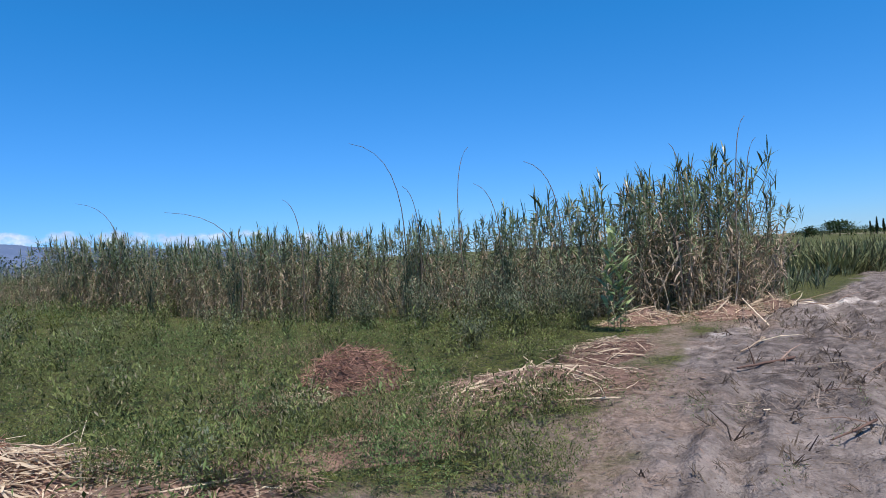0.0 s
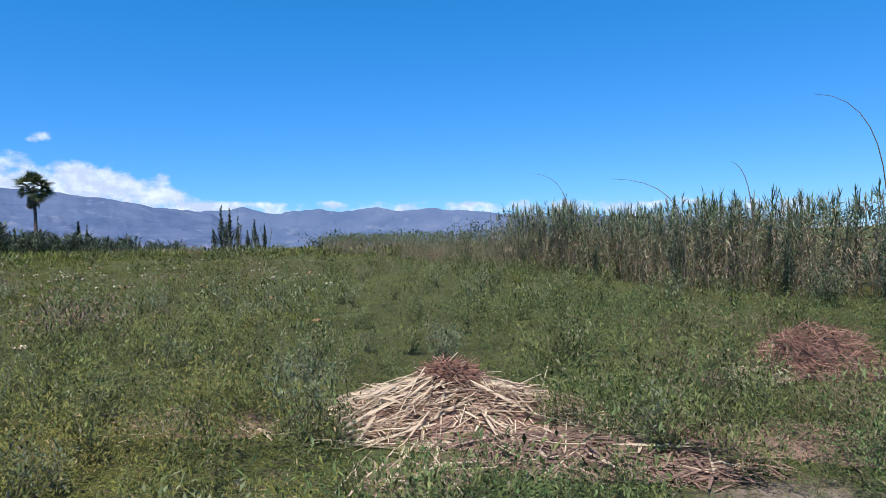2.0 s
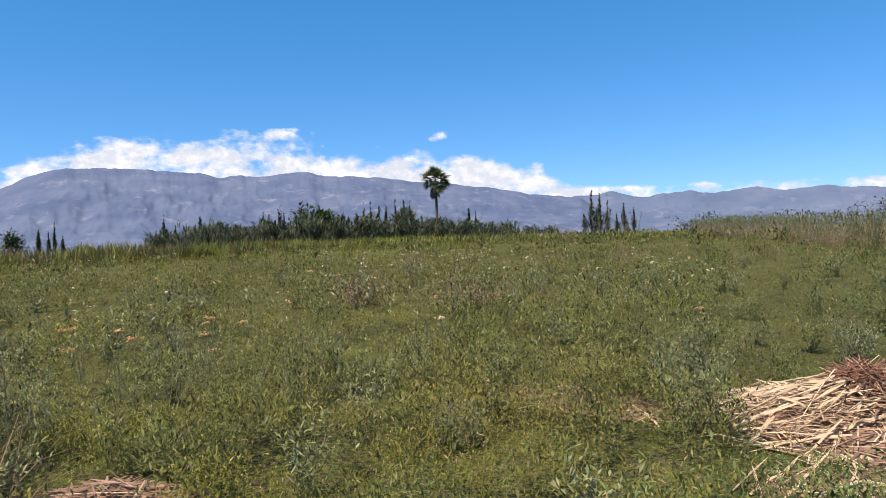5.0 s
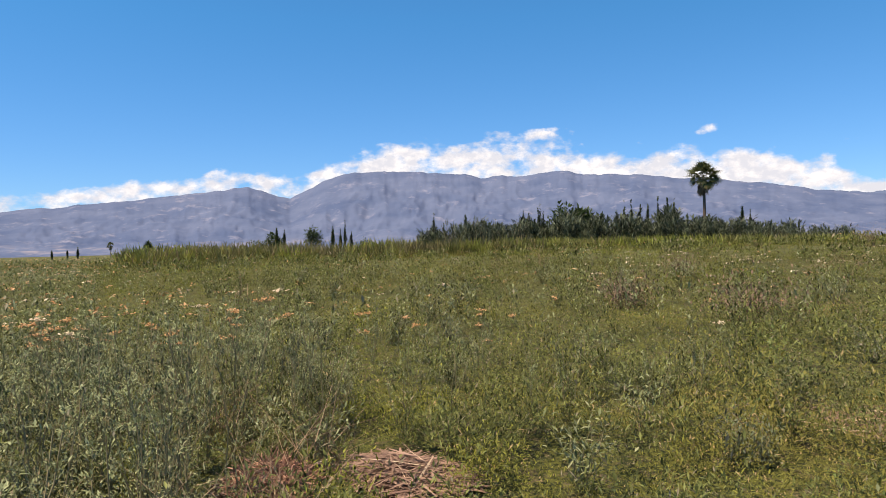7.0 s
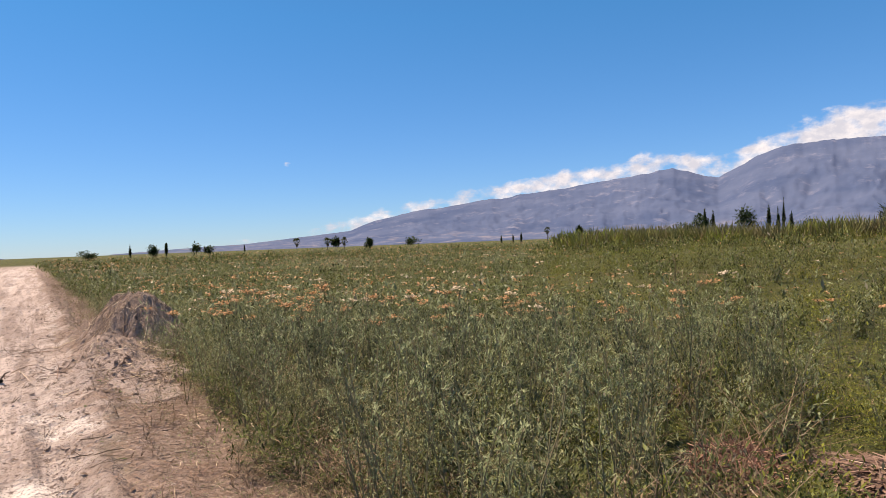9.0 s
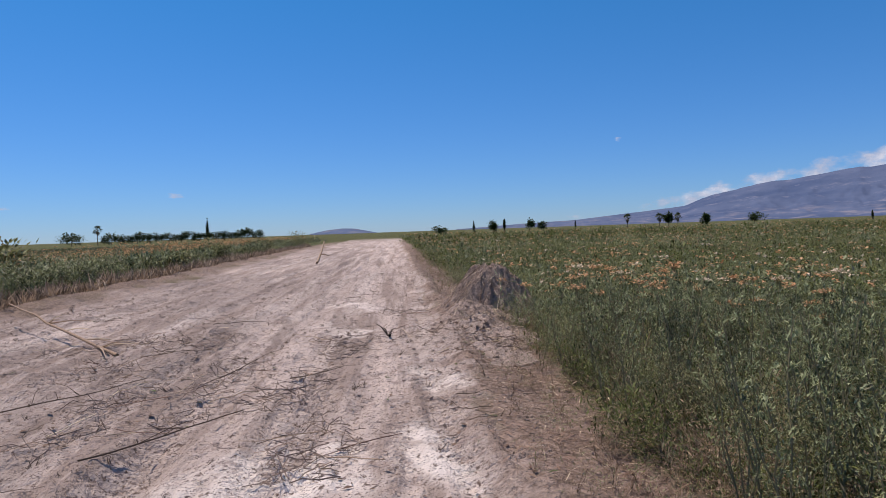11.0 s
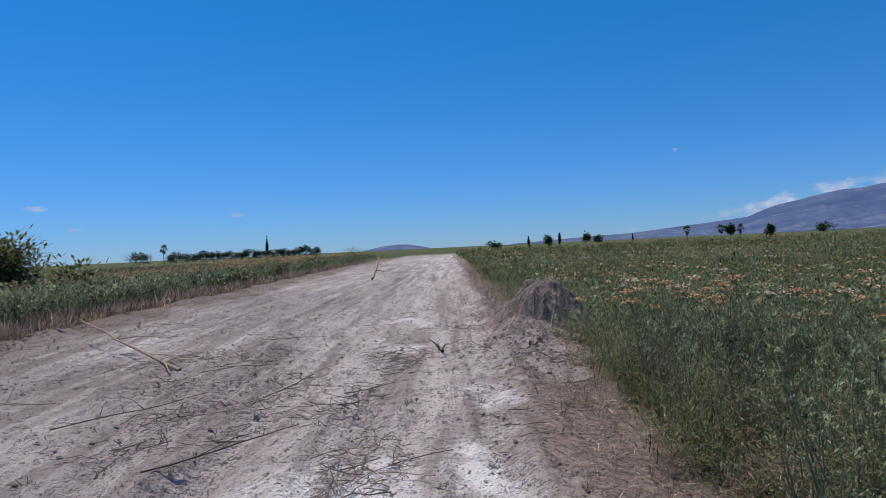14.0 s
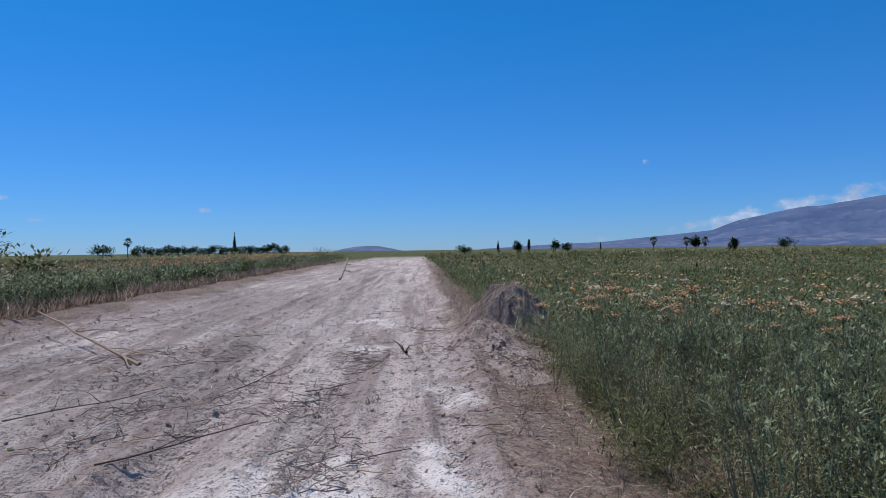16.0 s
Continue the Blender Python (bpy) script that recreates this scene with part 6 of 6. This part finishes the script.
twig_kinds = []
for i in range(6):
    r = np.random.default_rng(970 + i)
    u = np.linspace(0, 1, 5)
    P = np.stack([u - 0.5, r.normal(0, 0.06, 5), np.abs(r.normal(0, 0.05, 5))], 1)
    q = [tube(P, np.linspace(0.012, 0.006, 5), 4)]
    for k in range(2):
        f = r.integers(1, 4)
        q.append(tube([P[f], P[f] + r.normal(0, 0.14, 3) * (1, 1, 0.6) + (0, 0, 0.08)], (0.008, 0.004), 3))
    twig_kinds.append(joined(q))
n = 6500
s, w = np.where(rng.random(n) < 0.6, -2 - 40 * rng.random(n) ** 1.5, rng.uniform(1, 16, n)), rng.uniform(-1.2, 9, n)
x, y = s * UX + w * NX, s * UY + w * NY
k = (bare_share(x, y) > 0.3) & (np.hypot(x, y) > 1.3) & (fbm(x * 0.6 + y * 0.3, y, 1.3, 3, 88) + rng.normal(0, 0.06, n) > 0.53)
twigs = tagged(new("track_twigs"), "dark twigs and root bits strewn over the track", "twigs", kind="stuff")
pt = on_ground(x[k], y[k])
pt[:, 2] += 0.01
part("twigs", scattered(twig_kinds, pt, 0.05 + 0.34 * rng.random(k.sum()) ** 2.4, 0.2), M_TWIG, twigs)
# short burnt stubs and root ends that stand up out of the soil
stub_kinds = []
for i in range(5):
    r = np.random.default_rng(990 + i)
    stub_kinds.append(joined([tube([(*r.normal(0, 0.05, 2), -0.02), (*r.normal(0, 0.06, 2), r.uniform(0.04, 0.13))], (0.008, 0.004), 4) for k in range(3)]
                             + [blade((*r.normal(0, 0.05, 2), 0), r.uniform(0, 6.283), r.uniform(0.05, 0.14), 0.012, r.uniform(0, 1.2), 0.5, 1) for k in range(7)]))
n = 5200
s, w = np.where(rng.random(n) < 0.6, 2 + 14 * rng.random(n), -2 - 26 * rng.random(n) ** 1.4), rng.uniform(-1.0, 8.5, n)
x, y = s * UX + w * NX, s * UY + w * NY
k = (bare_share(x, y) > 0.3) & (np.hypot(x, y) > 1.6) & (fbm(x, y, 1.6, 3, 188) + rng.normal(0, 0.07, n) + 0.05 * (s > 0) > 0.50)
tagged(part("stubs", scattered(stub_kinds, on_ground(x[k], y[k]), (0.25 + 0.9 * rng.random(k.sum()) ** 1.8) * np.where(s[k] > 0, 1.0, 0.5), 0.3), M_TWIG, twigs), kind="stuff")


n = 15000
s, w = -36 * rng.random(n) ** 1.6 + 14 * (rng.random(n) < 0.3), rng.uniform(-1.0, 8.5, n)
x, y = s * UX + w * NX, s * UY + w * NY
k = (bare_share(x, y) > 0.3) & (np.hypot(x, y) > 1.3) & (fbm(x, y, 1.5, 3, 98) > 0.40)
flakes = [blade((-0.5, 0, 0.05), 0, 1.0, w_, 0.3, 0.7, 1) for w_ in (0.12, 0.3, 0.55)]
pt = on_ground(x[k], y[k])
pt[:, 2] += 0.008
sc = 0.018 + 0.075 * rng.random(k.sum()) ** 2.2
part("flakes", scattered(flakes, pt, np.stack([sc, sc, sc * 1.2], 1), 0.4), M_VERGE, twigs)


def branch(name, label, a, b, thick, seed, side=5, lift=0.0, mat=M_TWIG):
    """A long bare branch lying from a to b with broken side shoots."""
    r = np.random.default_rng(seed)
    A, B = np.array([*a, float(ground_z(*a)) + 0.05 + lift]), np.array([*b, float(ground_z(*b)) + 0.04])
    u = np.linspace(0, 1, 8)[:, None]
    P = A + (B - A) * u
    P += np.cumsum(r.normal(0, 0.02, P.shape), 0) * np.linalg.norm(B - A) * 0.3 * np.sin(np.pi * u)
    P[:, 2] = np.maximum(P[:, 2], ground_z(P[:, 0], P[:, 1]) + thick)
    ob = empty_thing(name, tuple(A), label, "branch")
    part("main_limb", (tube(P, np.linspace(thick * 0.6, thick, 8), 7)[0] - A, tube(P, thick, 7)[1]), mat, ob, smooth=True)
    for k in range(side):
        i = r.integers(2, 7)
        e = P[i] + (B - A) * r.uniform(0.05, 0.16) + np.array([r.normal(0, 0.25), r.normal(0, 0.25), abs(r.normal(0, 0.12))])
        part("side_shoot", (tube([P[i] - A, (P[i] + e) / 2 - A + (0, 0, 0.03), e - A], (thick * 0.5, thick * 0.4, thick * 0.2), 5)), mat, ob)
    return ob


branch("fallen_branch", "long pale dry branch lying across the track", (1.12, -15.2), (-0.42, -11.1), 0.026, 5, 9, 0.38, M_STRAW)
branch("leaning_snag", "pale leaning dead snag on the east verge", (-12.6, -37.6), (-11.4, -35.4), 0.07, 7, 2, 1.05, M_STRAW)
branch("broken_stick", "crooked dark stick standing up in the soil", (-3.85, -9.45), (-3.75, -9.1), 0.022, 6, 3)
for i, (p0, p1) in enumerate((((-1.2, -6.6), (0.1, -5.6)), ((-0.6, -8.6), (0.9, -8.0)), ((0.6, -5.4), (1.1, -4.5)), ((-2.6, -7.9), (-1.9, -7.6)), ((1.0, -9.5), (1.9, -9.8)), ((-1.6, -10.2), (-0.7, -10.7)), ((-2.9, -12.2), (-2.0, -12.6)), ((-1.9, -9.0), (-1.2, -8.2)))):
    branch("dead_stick", "thin dark dead stick lying on the bare track", p0, p1, 0.007, 20 + i, 5)

branch("forked_log", "pale forked dry log lying on the dark northern track", (3.35, 7.85), (4.3, 8.4), 0.02, 41, 4, 0, M_OLD_STRAW)
branch("pale_stick", "thin pale dry stick propped beside the forked log", (3.9, 9.0), (4.65, 9.9), 0.016, 42, 2, 0, M_STRAW)
branch("pale_stick", "long pale dry stick fallen from the thicket", (5.9, 13.4), (5.4, 11.3), 0.016, 43, 2, 0.3, M_STRAW)
branch("pale_stick", "pale dry stick lying before the cut cane", (0.6, 6.7), (1.65, 6.55), 0.014, 44, 1, 0, M_STRAW)
branch("pale_stick", "pale dry stick on the damp track", (2.8, 5.0), (3.3, 5.25), 0.012, 45, 2, 0, M_OLD_STRAW)

# the heap of dug-up soil and roots at the verge, with a long low tail of spoil towards the north
heap = empty_thing("soil_heap", (-6.63, -11.04, float(ground_z(-6.63, -11.04))), "heap of dug-up soil, roots and dry grass on the verge", "soil heap")
heap.rotation_euler = (0, 0, math.atan2(UY, UX))


def heap_z(a, b):
    """Height over the ground, a metres north along the track and b metres west of the heap's middle."""
    q = np.hypot(a / 0.98, b / 0.86) + (fbm(a + 7, b, 0.5, 3, 34) - 0.5) * 0.6
    m = 1.0 * np.clip(1 - q ** 1.5, 0, 1)
    along = np.clip(a / 5.0, 0, 1)
    tail = 0.34 * (1 - along) ** 0.6 * np.clip(1 - np.abs((b + 0.35 + 0.06 * a) / 0.75) - 1.1 * (fbm(a, b, 0.6, 3, 36) - 0.5), 0, 1) ** 0.8 * smooth(-0.3, 0.3, a)
    rag = (1 - np.abs(2 * fbm(a, b, 0.42, 4, 31) - 1)) * 0.15 + (value_noise(a, b, 0.07, 37) - 0.5) * 0.10 - 0.10
    body_ = np.maximum(m, tail)
    return body_ + rag * np.clip(body_ * 4, 0, 1) - 0.06 * (body_ < 0.02)


NA, NB_ = 210, 95
X, Y = np.meshgrid(np.linspace(-1.1, 5.2, NA), np.linspace(-1.5, 1.3, NB_))
i, j = np.meshgrid(np.arange(NB_ - 1), np.arange(NA - 1), indexing="ij")
F = np.stack([i * NA + j, i * NA + j + 1, (i + 1) * NA + j + 1, (i + 1) * NA + j], -1).reshape(-1, 4)
body = part("soil", (np.stack([X, Y, heap_z(X, Y)], -1).reshape(-1, 3), F), M_SOIL, heap, smooth=False)
body.data.attributes.new("bare", "FLOAT", "POINT").data.foreach_set("value", np.ones(NA * NB_, np.float32))
body.data.attributes.new("litter", "FLOAT", "POINT").data.foreach_set("value", np.interp(X, [0.3, 2.5], [0.85, 0.35]).ravel().astype(np.float32))
# roots and dry grass that hang down the sides
strands, rr = [], np.random.default_rng(1401)
for k in range(560):
    big = k < 400
    a_, b_ = (rr.uniform(-0.75, 0.75), rr.uniform(-0.65, 0.65)) if big else (rr.uniform(0.4, 4.2), rr.normal(-0.45, 0.4))
    if float(heap_z(np.float64(a_), np.float64(b_))) < 0.03:
        continue
    way, L, u = rr.uniform(0, 6.283), rr.uniform(0.12, 0.42), np.linspace(0, 1, 5)
    pa, pb = a_ + np.cos(way) * L * (u - 0.5) + rr.normal(0, 0.025, 5), b_ + np.sin(way) * L * (u - 0.5) + rr.normal(0, 0.025, 5)
    strands.append(tube(np.stack([pa, pb, np.maximum(heap_z(pa, pb), 0) + rr.uniform(0.0, 0.03) + 0.008 + rr.normal(0, 0.012, 5)], 1), np.linspace(1, 0.5, 5) * rr.uniform(0.003, 0.007), 4))
pale_ones, strands = strands[::4], [q for k, q in enumerate(strands) if k % 4]
tagged(part("pale_grass_mat", joined(pale_ones), M_STRAW, heap, "bleached dry grass"), kind="stuff")
tagged(part("root_tangle", joined(strands), M_TANGLE, heap, "brown hanging roots and dry grass"), kind="stuff")
clod_mesh = [mesh_of("clod", c, M_SOIL) for c in clod_kinds]
for me in clod_mesh:
    for nm, v in (("bare", 1.0), ("litter", 0.6)):
        me.attributes.new(nm, "FLOAT", "POINT").data.foreach_set("value", np.full(len(me.vertices), v, np.float32))
placed = 0
while placed < 250:
    a_, b_ = float(rng.uniform(-0.8, 4.6)), float(rng.normal(-0.35, 0.5))
    z_ = float(heap_z(np.float64(a_), np.float64(b_)))
    if z_ < 0.0:
        continue
    placed += 1
    c = part("clod", clod_mesh[placed % 8], None, heap)
    c.location, c.rotation_euler = (a_, b_, z_ + 0.005), tuple(rng.uniform(0, 6.28, 3))
    c.scale = (float(0.015 + 0.055 * rng.random() ** 2.5),) * 3

# turned-up dark clods along the verge
n = 5200
s, d = -2.0 - 26 * rng.random(n) ** 1.4, rng.normal(0.15, 0.30, n)
w = west_edge(s) - d
x, y = s * UX + w * NX, s * UY + w * NY
k = fbm(x, y, 0.9, 3, 79) > 0.42
shape = scattered(clod_kinds, on_ground(x[k], y[k], 0.0), 0.008 + 0.030 * rng.random(k.sum()) ** 2.5, 0.3)
turned = part("turned_clods", shape, M_SOIL, clods)
add_along(turned.data, np.asarray(shape[0]))
for nm, v in (("bare", 1.0), ("litter", 0.55)):
    turned.data.attributes.new(nm, "FLOAT", "POINT").data.foreach_set("value", np.full(len(shape[0]), v, np.float32))
